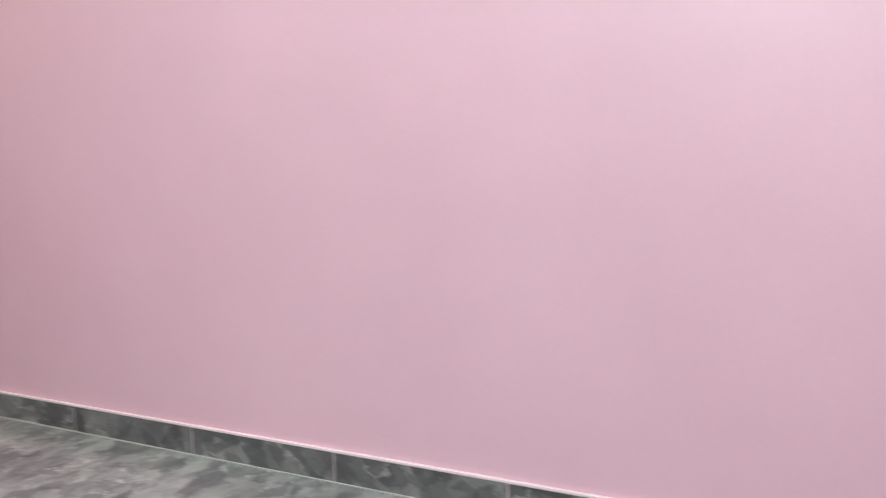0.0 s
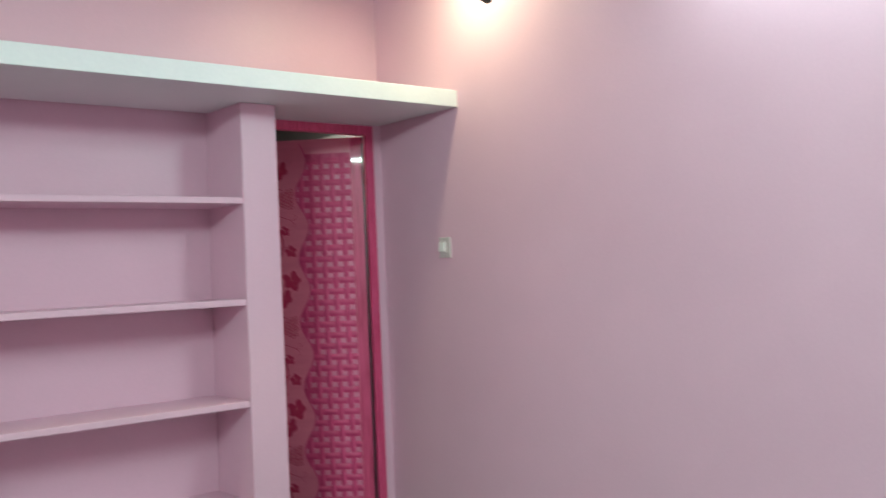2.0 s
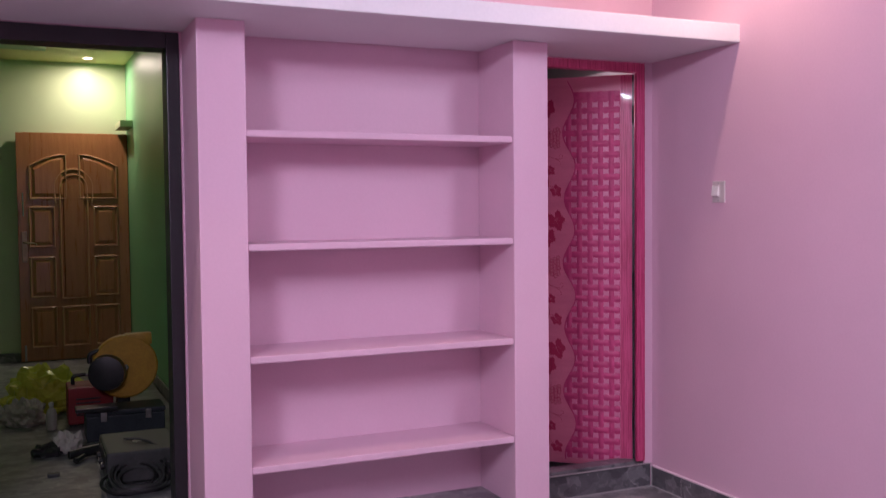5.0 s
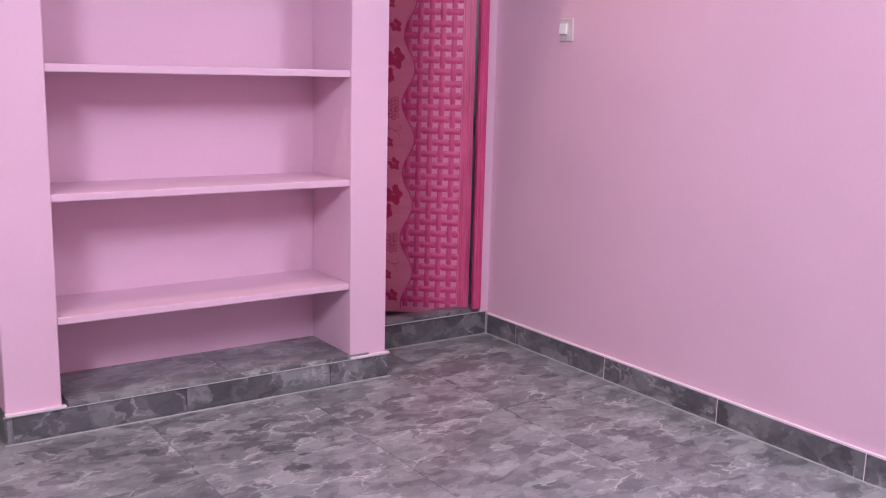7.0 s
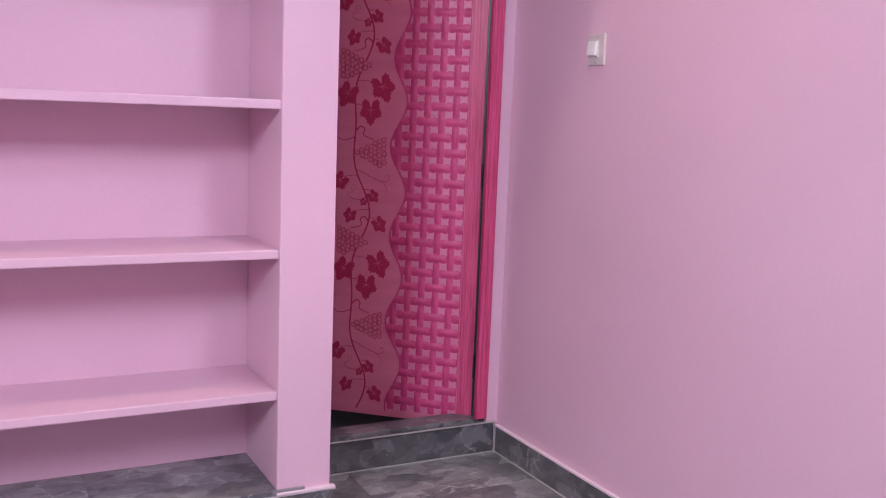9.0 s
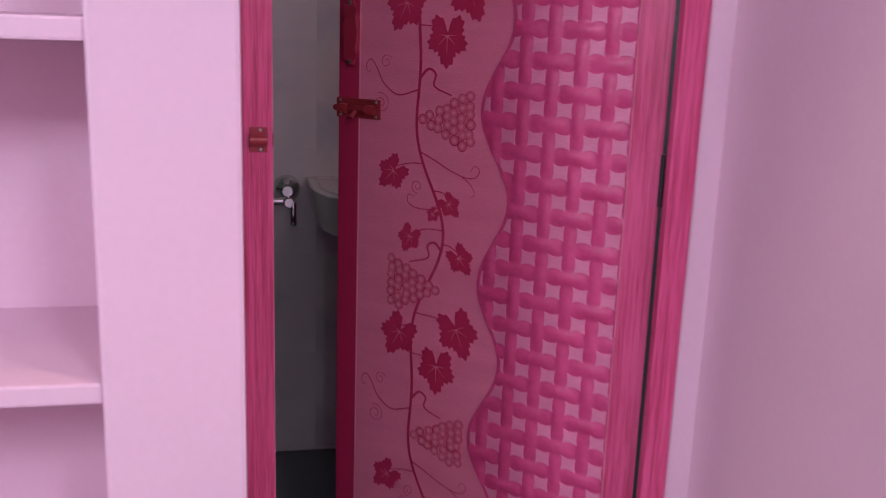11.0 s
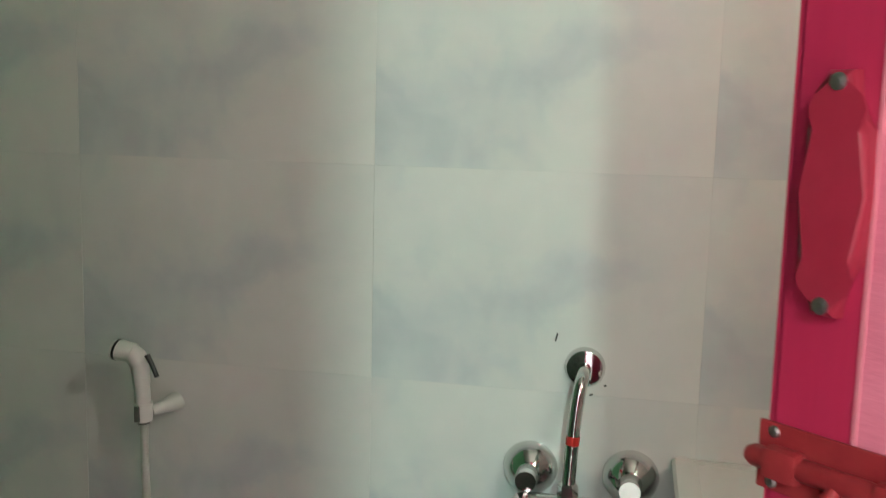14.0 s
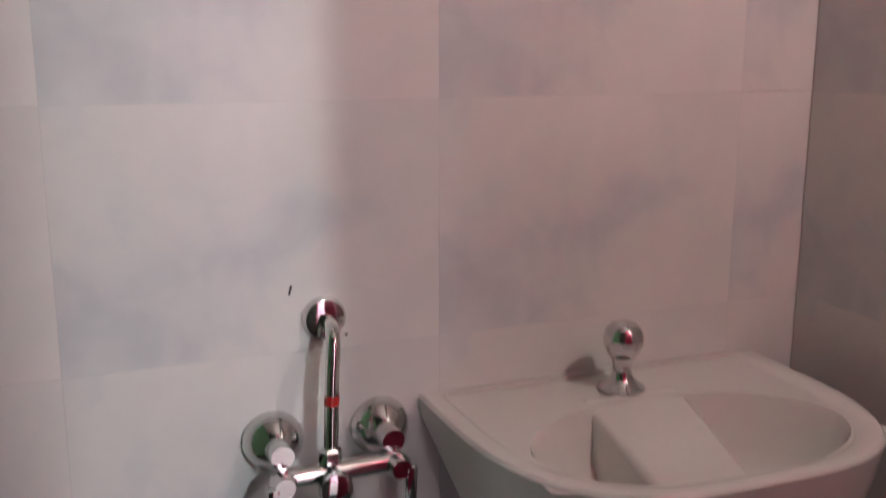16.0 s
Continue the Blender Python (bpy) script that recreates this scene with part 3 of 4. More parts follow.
for k in range(-1, 3):
    b = PERIOD * k
    ok = lambda z: Z0 + 0.07 < z + b < Z1 - 0.07
    for u, z, size, turn, sign in ((0.524, 0.645, 0.045, 0.5, 1), (0.387, 0.673, 0.049, 0.4, -1), (0.432, 0.586, 0.046, 0.0, 1), (0.547, 0.978, 0.036, 0.8, 1),
                                   (0.415, 0.927, 0.025, 0.8, -1), (0.451, 0.904, 0.015, 0.6, 1), (0.504, 0.851, 0.028, 0.4, 1), (0.387, 0.823, 0.031, 0.7, -1)):
        if ok(z):
            grape_leaf(u, z + b, size, turn, sign)
            stroke("leaf_stalk", [(vine_u(z + b + 0.02), z + b + 0.02 + 0.004), ((u + vine_u(z + b)) / 2, z + b + 0.022), (u, z + b + size * 0.3)], 0.0026, 0.0018)
    for u, z, sign in ((0.418, 1.092, 1), (0.502, 0.756, -1)):
        if ok(z):
            grape_cluster(u, z + b, sign)
            v = vine_u(z + b + 0.09)
            stroke("grape_stalk", [(v, z + b + 0.075), (v - sign * 0.018, z + b + 0.092), (v - sign * 0.034, z + b + 0.083), (v - sign * 0.032, z + b + 0.060), (u, z + b + 0.045)], 0.0060, 0.0028)
    if ok(1.16):
        stroke("tendril", [(vine_u(1.144 + b), 1.144 + b), (0.537, 1.131 + b), (0.571, 1.151 + b), (0.588, 1.180 + b), (0.602, 1.196 + b), (0.613, 1.186 + b), (0.610, 1.172 + b), (0.601, 1.175 + b)], 0.0032, 0.0012)
        part("tendril", ribbon(bmesh.new(), spiral(0.578, 1.112 + b, 0.021, 1.6, 1, 1.2), 0.0014, 0.0011), PRINT_RED, panel)
        part("tendril", ribbon(bmesh.new(), spiral(0.566, 1.193 + b, 0.014, 1.3, -1, 0.4), 0.0013, 0.0011), PRINT_RED, panel)
    if ok(1.0):
        stroke("tendril", [(vine_u(1.025 + b), 1.025 + b), (0.448, 1.010 + b), (0.421, 0.997 + b), (0.385, 0.985 + b), (0.362, 0.986 + b), (0.352, 1.000 + b), (0.362, 1.009 + b), (0.371, 0.998 + b)], 0.0028, 0.0012)
        stroke("tendril", [(0.392, 0.987 + b), (0.370, 0.972 + b), (0.361, 0.955 + b), (0.368, 0.948 + b)], 0.0020, 0.0008)
    if ok(0.93):
        stroke("tendril", [(vine_u(0.915 + b), 0.918 + b), (0.460, 0.913 + b), (0.490, 0.913 + b), (0.509, 0.922 + b), (0.508, 0.938 + b), (0.496, 0.936 + b)], 0.0026, 0.0012)
        part("tendril", ribbon(bmesh.new(), spiral(0.489, 0.956 + b, 0.014, 1.3, 1, 4.6), 0.0013, 0.0011), PRINT_RED, panel)

# door furniture
bolt = part("tower_bolt", boxed(0.578, 0.684, 0.000, 0.003, 1.078, 1.117, bevel=0.001), BOLT_RED, door, "red painted sliding bolt")
bm = bmesh.new()
tube(bm, [(0.590, 0.007, 1.097), (0.683, 0.007, 1.097), (0.687, 0.007, 1.097)], [0.0065, 0.0065, 0.0045], 14)
part("bolt_rod", bm, BOLT_RED, bolt, smooth=True)
bm = bmesh.new()
tube(bm, [(0.632, 0.009, 1.094), (0.633, 0.017, 1.087), (0.634, 0.022, 1.080)], [0.004, 0.0045, 0.0055], 10)
part("bolt_knob", bm, BOLT_RED, bolt, smooth=True)
for u in (0.600, 0.664):
    part("bolt_guide", boxed(u - 0.011, u + 0.011, 0.002, 0.0145, 1.088, 1.106, bevel=0.004), BOLT_RED, bolt, smooth=True)
for u in (0.588, 0.674):
    for z in (1.083, 1.112):
        part("screw", lathe(bmesh.new(), [(0.0034, 0), (0.0034, 0.001), (0.002, 0.0018)], Matrix.Translation((u, 0.003, z)) @ pose(0, 0, 0, -90), 10), STEEL, bolt)
half = [(0.007, 1.182), (0.009, 1.196), (0.012, 1.204), (0.017, 1.212), (0.018, 1.245), (0.017, 1.278), (0.012, 1.286), (0.009, 1.294), (0.007, 1.308)]
bm = raised(bmesh.new(), [(0.648 + w, z) for w, z in half] + [(0.648 - w, z) for w, z in half[::-1]], 0.011, 0.001)
bmesh.ops.bevel(bm, geom=[e for e in bm.edges if all(v.co.y > 0.01 for v in e.verts)], offset=0.0045, segments=3, affect="EDGES", profile=0.5)
pull = part("pull_handle", bm, HANDLE_RED, door, "crimson moulded strap handle", smooth=True)
for z in (1.188, 1.302):
    part("screw", lathe(bmesh.new(), [(0.0046, 0.0105), (0.0046, 0.0120), (0.002, 0.0128)], Matrix.Translation((0.648, 0, z)) @ pose(0, 0, 0, -90), 10), STEEL, pull)
for z in (0.319, 1.022, 1.850):
    part("hinge", tube(bmesh.new(), [(0.0015, 0.0, z - 0.045), (0.0015, 0.0, z + 0.045)], 0.0050, 10), BLACK_PLASTIC, door, "dark steel hinge knuckle", smooth=True)

# catch on the jamb
catch = thing("bolt_catch", (-0.757, DY - 0.006, 1.093), "red painted bolt catch screwed to the pink jamb", "latch")
part("plate", boxed(-0.0135, 0.0135, -0.0015, 0, -0.019, 0.019, bevel=0.0006), BOLT_RED, catch)
part("socket", tube(bmesh.new(), [(-0.0125, -0.006, 0.0), (0.0135, -0.006, 0.0)], 0.0078, 16), BOLT_RED, catch, smooth=True)
part("socket_hole", tube(bmesh.new(), [(0.0132, -0.0062, 0.0), (0.0139, -0.0062, 0.0)], 0.0048, 14), BLACK_PLASTIC, catch)
for z in (-0.0145, 0.0145):
    part("screw", lathe(bmesh.new(), [(0.0026, 0), (0.0026, 0.0008), (0.0015, 0.0013)], Matrix.Translation((0.003, -0.0015, z)) @ pose(0, 0, 0, 90), 12), STEEL, catch)
strike = solid("strike_plate", boxed(-0.7365, -0.7345, 0.317, 0.3245, 1.084, 1.102, bevel=0.0006), BOLT_RED, "small red strike plate on the jamb's edge", "latch")

# ---- switch, lights, hanging cable ----
sw = thing("light_switch", (0, -0.176, 1.457), "white plastic light switch on the pink wall", "switch")
part("plate", boxed(-0.008, 0, -0.040, 0.040, -0.048, 0.048, bevel=0.003), SWITCH_PLASTIC, sw)
part("surround", boxed(-0.011, -0.007, -0.012, 0.036, -0.024, 0.030, bevel=0.0015), SWITCH_PLASTIC, sw)
rocker = part("rocker", boxed(-0.005, 0.005, -0.021, 0.021, -0.022, 0.022, bevel=0.002), WHITE_PLASTIC, sw, "white rocker key")
rocker.matrix_basis = pose(-0.014, 0.012, 0.003, 0, 6, 0)
for z in (-0.039, 0.039):
    part("screw", lathe(bmesh.new(), [(0.003, 0), (0.003, 0.001), (0.0015, 0.0015)], Matrix.Translation((-0.008, 0, z)) @ pose(0, 0, 0, 0, -90, 0), 10), STEEL, sw)


def downlight(x, y, z, lens, label):
    ob = thing("downlight", (x, y, z), label, "ceiling light", "recessed ceiling lights")
    part("ring", lathe(bmesh.new(), [(0.054, 0.0), (0.054, -0.003), (0.049, -0.007), (0.041, -0.006), (0.038, -0.001)], Matrix(), 32), WHITE_PLASTIC, ob, smooth=True)
    part("diffuser", lathe(bmesh.new(), [(0.037, -0.0015), (0.037, -0.004), (0.02, -0.0055)], Matrix(), 28), lens, ob, "glowing round diffuser", smooth=True)


for k, ((lx, ly), power, colour) in enumerate(ROOM_LIGHTS):
    downlight(lx, ly, CEIL, LENS if colour == WARM else LENS_COOL, "lit warm recessed downlight in the false ceiling" if colour == WARM else "unseen cool white downlight added in the false ceiling to soften the bathroom light")
downlight(HALL_LIGHT[0], HALL_LIGHT[1], HALL_LIGHT[2], LENS, "lit warm recessed downlight in the hall ceiling")
# fitting for the added near hall light, out of view
downlight(-3.0, 2.4, 2.80, LENS, "lit warm recessed downlight in the hall ceiling")



def tube_batten(at, m):
    """A wall batten: body, glowing tube and two end caps; its back on the wall, its face towards -x."""
    batten = thing("led_batten", Matrix.Translation(at) @ m, "lit cool white tube batten on the pink wall", "wall light", "tube battens")
    part("body", boxed(-0.030, 0, -0.60, 0.60, -0.015, 0.020, bevel=0.004), WHITE_PLASTIC, batten)
    part("diffuser", tube(bmesh.new(), [(-0.042, -0.585, 0), (-0.042, 0.585, 0)], 0.013, 14), LENS_COOL, batten, "glowing white tube", smooth=True)
    for y in (-0.592, 0.592):
        part("end_cap", boxed(-0.058, -0.002, y - 0.008, y + 0.008, -0.016, 0.021, bevel=0.003), WHITE_PLASTIC, batten)


tube_batten((0, TUBES[0][0][1], TUBES[0][0][2]), Matrix())
tube_batten((LEFT, TUBES[1][0][1], TUBES[1][0][2]), pose(0, 0, 0, 0, 0, 180))

cable = thing("hanging_cable", (-0.165, -0.80, CEIL), "grey cable with a loose black connector hanging from the ceiling", "cable")
part("wire", tube(bmesh.new(), curve_points([(0, 0, 0.0), (0.012, 0, -0.06), (0.020, 0.0, -0.15), (-0.012, 0.0, -0.21), (-0.060, 0, -0.26), (-0.078, 0.0, -0.31), (-0.084, 0, -0.35)], 6), 0.0035, 8), GREY_CASE, cable, smooth=True)
bm = bmesh.new()
box(bm, -0.028, 0.024, -0.014, 0.014, -0.018, 0.020, bevel=0.004)
box(bm, -0.040, -0.022, -0.010, 0.010, -0.024, -0.002, bevel=0.003)
ob = part("connector", bm, BLACK_PLASTIC, cable, "small black plug connector")
ob.matrix_basis = pose(-0.086, 0, -0.365, 0, 18, 0)

# ---- bathroom ----
FZ, BTOP = 0.0, 2.62
solid("bathroom_floor", boxed(BATH_L, 0, BATH_Y, BATH_B, -0.10, FZ), BATH_FLOOR, "dark wet bathroom floor", "floor", "structure")
solid("threshold", boxed(PR, 0, DY + 0.012, BATH_Y, 0, 0.128, bevel=0.003), SKIRT_TILE, "dark marble door threshold", "threshold", "structure")
solid("bathroom_ceiling", boxed(BATH_L - 0.1, 0.15, BATH_Y, BATH_B + 0.15, BTOP, BTOP + 0.1), CEILING_PAINT, "white bathroom ceiling", "ceiling", "structure")
wall_bath = solid("wall_bathroom_back", boxed(BATH_L - 0.1, 0.15, BATH_B + 0.0012, BATH_B + 0.15, 0, BTOP), TILE_JOINT, "bathroom wall clad in cloudy grey glazed tiles", "wall", "structure")
wall_bl = solid("wall_bathroom_left", boxed(BATH_L - 0.1, BATH_L - 0.0012, BATH_Y, BATH_B, 0, BTOP), TILE_JOINT, "bathroom wall clad in dark green glazed tiles", "wall", "structure")
wall_br = solid("wall_bathroom_right", boxed(0.0012, 0.15, BATH_Y, BATH_B, 0, BTOP), TILE_JOINT, "bathroom wall clad in cloudy grey glazed tiles", "wall", "structure")
solid("wall_bathroom_front", boxed(BATH_L, PR, BATH_Y, BATH_Y + 0.012, FZ, BTOP), BATH_GREEN, "inner bathroom wall beside the door", "wall", "structure")

# dark grey colour stands for the shade on the wall above the tiles
UPPER_SHADE = surface("upper_wall_shade_grey", (0.17, 0.18, 0.17), (0.23, 0.24, 0.225), 3.0, 0.8, 90, 0.1)
solid("wall_bathroom_upper", boxed(BATH_L, 0, BATH_B - 0.009, BATH_B - 0.001, 2.112, BTOP), UPPER_SHADE, "bathroom wall above the tiles, greyed for the shade there", "wall", "structure")
solid("wall_bathroom_upper", boxed(-0.009, -0.001, BATH_Y, BATH_B - 0.010, 2.112, BTOP), UPPER_SHADE, "bathroom wall above the tiles, greyed for the shade there", "wall", "structure")

# unseen fill bulb beside the basin, added for the wall the door leaf shades
bulb = thing("fill_bulb", Matrix.Translation((0, FILL_BULB[1], FILL_BULB[2])) @ pose(0, 0, 0, 0, 0, 90), "small lit fill bulb, unseen and added in a white holder on the tiled wall", "wall light")
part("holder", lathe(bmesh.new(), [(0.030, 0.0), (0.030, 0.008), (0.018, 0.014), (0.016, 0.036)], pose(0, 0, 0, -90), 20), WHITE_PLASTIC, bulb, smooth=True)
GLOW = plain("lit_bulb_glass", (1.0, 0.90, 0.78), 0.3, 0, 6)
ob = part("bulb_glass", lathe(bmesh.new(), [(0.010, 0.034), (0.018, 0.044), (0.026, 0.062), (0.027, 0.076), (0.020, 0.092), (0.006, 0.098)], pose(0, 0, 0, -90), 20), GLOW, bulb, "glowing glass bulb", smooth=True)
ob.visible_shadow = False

# wall mixer
MX, MZ = -0.725, 0.949
mixer = thing("wall_mixer", (MX, BATH_B, 0.780), "chrome wall-mounted bath mixer with bend pipe and two round handles", "tap")
bm = lathe(bmesh.new(), [(0.0275, 0.0), (0.0275, 0.003), (0.024, 0.010), (0.015, 0.013)], Matrix.Translation((0, 0, MZ - 0.780)) @ pose(0, 0, 0, 90), 28)
part("wall_flange", bm, CHROME, mixer, smooth=True)
part("bend_pipe", tube(bmesh.new(), curve_points([(0, -0.008, 0.169), (0, -0.034, 0.167), (-0.003, -0.054, 0.150), (-0.007, -0.060, 0.110), (-0.010, -0.062, 0.050), (-0.012, -0.062, 0.010)], 6), 0.0088, 14), CHROME, mixer, smooth=True)
part("pipe_sticker", tube(bmesh.new(), [(-0.0078, -0.061, 0.092), (-0.0086, -0.0615, 0.080)], 0.0091, 14, False), LABEL_RED, mixer)
part("pipe_nut", lathe(bmesh.new(), [(0.011, 0.0), (0.014, 0.004), (0.014, 0.018), (0.011, 0.022)], Matrix.Translation((-0.012, -0.062, 0.006)), 6), CHROME, mixer)
bm = bmesh.new()
tube(bm, [(-0.068, -0.060, -0.004), (0.068, -0.060, -0.004)], 0.0125, 18)
tube(bm, [(-0.012, -0.040, -0.012), (-0.012, -0.082, -0.014)], 0.018, 20)
part("body", bm, CHROME, mixer, smooth=True)
part("diverter_cap", lathe(bmesh.new(), [(0.020, 0.0), (0.021, 0.004), (0.019, 0.010), (0.012, 0.012)], Matrix.Translation((-0.012, -0.082, -0.014)) @ pose(0, 0, 0, 90), 28), CHROME, mixer, smooth=True)
for sx in (-0.068, 0.068):
    part("inlet_flange", lathe(bmesh.new(), [(0.037, 0.0), (0.038, 0.004), (0.035, 0.014), (0.026, 0.026), (0.016, 0.034), (0.014, 0.060)], Matrix.Translation((sx, 0, 0.022)) @ pose(0, 0, 0, 90), 28), CHROME, mixer, smooth=True)
    bm = lathe(bmesh.new(), [(0.015, 0.0), (0.016, 0.010), (0.012, 0.022)], Matrix.Translation((sx * 1.04, -0.062, -0.006)) @ pose(0, 0, 0, 90), 20)
    h = part("handle", bm, CHROME, mixer, smooth=True)
    bm = boxed(-0.0085, 0.0085, -0.006, 0.004, -0.062, 0.006, bevel=0.004)
    ob = part("lever", bm, CHROME, h, smooth=True)
    ob.matrix_basis = pose(sx * 1.22, -0.078, -0.010, 8, 0, 0)
part("spout", tube(bmesh.new(), curve_points([(-0.012, -0.062, -0.022), (-0.014, -0.078, -0.050), (-0.018, -0.108, -0.085), (-0.020, -0.126, -0.112), (-0.020, -0.130, -0.140)], 6), [0.013] * 8 + [0.0125] * 9 + [0.0135] * 8, 16), CHROME, mixer, smooth=True)

# chipped marks in the tile glaze beside the flange
for dx, dz, ln in ((-0.040, 0.038, 0.012), (0.028, -0.024, 0.004), (0.010, -0.038, 0.005)):
    ob = solid("tile_chip", boxed(-0.0012, 0.0012, -0.0012, 0, -ln / 2, ln / 2, bevel=0.0005), BLACK_PLASTIC, "small dark chip in the glazed tile", "chip")
    ob.matrix_world = pose(MX + dx, BATH_B, MZ + dz, 0, 14 * (1 if dx < 0 else 5), 0)

# health faucet
spray = thing("bidet_spray", Matrix.Translation((-1.352, BATH_B - 0.050, 0.852)) @ Matrix.Diagonal((0.88, 1.0, 0.80, 1.0)), "white hand-held bidet spray hanging in a wall holder", "bidet spray")
holder = part("wall_holder", tube(bmesh.new(), [(0.012, 0.008, -0.010), (0.026, 0.028, -0.006), (0.036, 0.0485, -0.002)], [0.0085, 0.0125, 0.0165], 18), WHITE_PLASTIC, spray, smooth=True)
part("sleeve", tube(bmesh.new(), [(0.002, 0, -0.026), (0.002, 0, 0.008)], [0.0135, 0.0148], 18), WHITE_PLASTIC, holder, smooth=True)
part("clip", boxed(-0.006, 0.004, -0.0155, -0.012, -0.024, 0.006, bevel=0.0012), VALVE_GREY, holder)
part("grip", tube(bmesh.new(), curve_points([(0.002, 0, -0.005), (0.001, -0.002, 0.040), (-0.002, -0.003, 0.075), (-0.008, -0.004, 0.094), (-0.024, -0.005, 0.103)], 5), [0.0125] * 6 + [0.014] * 6 + [0.0165] * 9, 16), WHITE_PLASTIC, spray, smooth=True)
part("head", tube(bmesh.new(), [(-0.010, -0.004, 0.100), (-0.036, -0.006, 0.104)], [0.0165, 0.0185], 18), WHITE_PLASTIC, spray, smooth=True)
part("nozzle_ring", tube(bmesh.new(), [(-0.0362, -0.006, 0.104), (-0.040, -0.0063, 0.1046)], 0.0190, 18), BLACK_PLASTIC, spray, smooth=True)
part("nozzle_face", tube(bmesh.new(), [(-0.040, -0.0063, 0.1046), (-0.044, -0.0066, 0.105)], 0.0172, 18), WHITE_PLASTIC, spray, smooth=True)
part("trigger", tube(bmesh.new(), [(0.012, -0.004, 0.098), (0.022, -0.006, 0.082), (0.032, -0.008, 0.060)], [0.0045, 0.004, 0.0038], 10), BLACK_PLASTIC, spray, smooth=True)
part("collar", tube(bmesh.new(), [(0.002, 0, -0.030), (0.002, 0, -0.020)], 0.0105, 16), BLACK_PLASTIC, spray, smooth=True)
part("hose", tube(bmesh.new(), curve_points([(0.002, 0, -0.024), (0.000, 0.004, -0.10), (-0.001, 0.010, -0.20), (0.004, 0.012, -0.28), (0.022, 0.0, -0.38), (0.060, -0.01, -0.47), (0.105, -0.01, -0.45), (0.135, 0.0, -0.34), (0.150, 0.01, -0.285)], 6), 0.0068, 10), HOSE_WHITE, spray, smooth=True)

valve = thing("angle_valve", (-1.200, BATH_B, 0.588), "dark square-plated angle valve on the bathroom wall", "valve")
part("wall_plate", boxed(-0.035, 0.035, -0.006, 0, -0.035, 0.035, bevel=0.003), VALVE_GREY, valve)
part("valve_body", tube(bmesh.new(), [(0, -0.004, 0), (0, -0.055, 0)], [0.016, 0.013], 16), VALVE_GREY, valve, smooth=True)
part("outlet", tube(bmesh.new(), [(0.0, -0.036, 0.004), (-0.004, -0.036, 0.040)], 0.010, 14), CHROME, valve, smooth=True)
ob = part("lever", boxed(-0.052, 0.006, -0.006, 0.006, -0.008, 0.008, bevel=0.004), VALVE_GREY, valve, smooth=True)
ob.matrix_basis = pose(-0.004, -0.060, -0.010, 0, -28, 0)
part("hose", tube(bmesh.new(), curve_points([(-0.004, -0.036, 0.036), (-0.008, -0.036, 0.062), (-0.028, -0.034, 0.082), (-0.065, -0.030, 0.080), (-0.105, -0.026, 0.060), (-0.14, -0.02, 0.02)], 6), 0.0056, 10), VALVE_GREY, valve, smooth=True)

# wash basin with pillar tap
basin = thing("wash_basin", Matrix.Translation((-0.345, BATH_B, 0.835)) @ Matrix.Diagonal((1.0, 0.90, 1.0, 1.0)), "white ceramic wall-hung wash basin", "basin")


def rim(t, grow, drop):
    """Outline of the basin: straight against the wall, rounded to the front."""
    a = math.pi * t
    x = -math.copysign(abs(math.cos(a)) ** 0.6, math.cos(a)) * (0.255 + grow)
    y = -(0.10 + (0.31 + grow) * math.sin(a) ** 0.75) if 0 < t < 1 else -0.10
    return Vector((x, y, drop))


bm = bmesh.new()
N = 36
loops = []
for grow, drop in ((-0.12, -0.17), (-0.02, -0.11), (0.0, -0.03), (0.004, -0.004), (0.0, 0.0), (-0.020, 0.001), (-0.030, -0.006)):
    ring = [rim(k / N, grow, drop) for k in range(N + 1)]
    back = -0.002 if drop > -0.1 else -0.02
    ring += [Vector((0.255 + grow, back if drop > -0.005 or grow >= 0 else -0.10, drop)), Vector((-0.255 - grow, back if drop > -0.005 or grow >= 0 else -0.10, drop))]
    if grow <= -0.02 and drop >= -0.01:
        ring[-2].y = ring[-1].y = -0.012
    loops.append([bm.verts.new(v) for v in ring])
for a, b in zip(loops, loops[1:]):
    n = len(a)
    for k in range(n):
        bm.faces.new((a[k], a[(k + 1) % n], b[(k + 1) % n], b[k]))
bm.faces.new(loops[0][::-1])
part("body", bm, CERAMIC, basin, smooth=True)
bm = bmesh.new()
loops = []
for f, drop in ((1.0, -0.005), (0.97, -0.016), (0.88, -0.070), (0.62, -0.115), (0.2, -0.130), (0.03, -0.132)):
    loops.append([bm.verts.new((0.205 * f * math.cos(a), -0.255 + 0.135 * f * math.sin(a), drop)) for a in (2 * math.pi * k / 40 for k in range(40))])
for a, b in zip(loops, loops[1:]):
    for k in range(40):
        bm.faces.new((a[k], a[(k + 1) % 40], b[(k + 1) % 40], b[k]))
outer = [bm.verts.new((max(-0.226, min(0.226, 0.40 * math.cos(a))), max(-0.385 + 0.2 * max(0, abs(math.cos(a)) - 0.35), min(-0.012, -0.2 + 0.3 * math.sin(a))), -0.0055)) for a in (2 * math.pi * k / 40 for k in range(40))]
for k in range(40):
    bm.faces.new((outer[k], outer[(k + 1) % 40], loops[0][(k + 1) % 40], loops[0][k]))
part("bowl", bm, CERAMIC, basin, smooth=True)
bm = bmesh.new()
top = [bm.verts.new(v) for v in ((-0.074, -0.098, 0.0), (0.074, -0.098, 0.0), (0.060, -0.310, -0.060), (-0.060, -0.310, -0.060))]
low = [bm.verts.new(v) for v in ((-0.084, -0.098, -0.100), (0.084, -0.098, -0.100), (0.068, -0.325, -0.124), (-0.068, -0.325, -0.124))]
bm.faces.new(top)
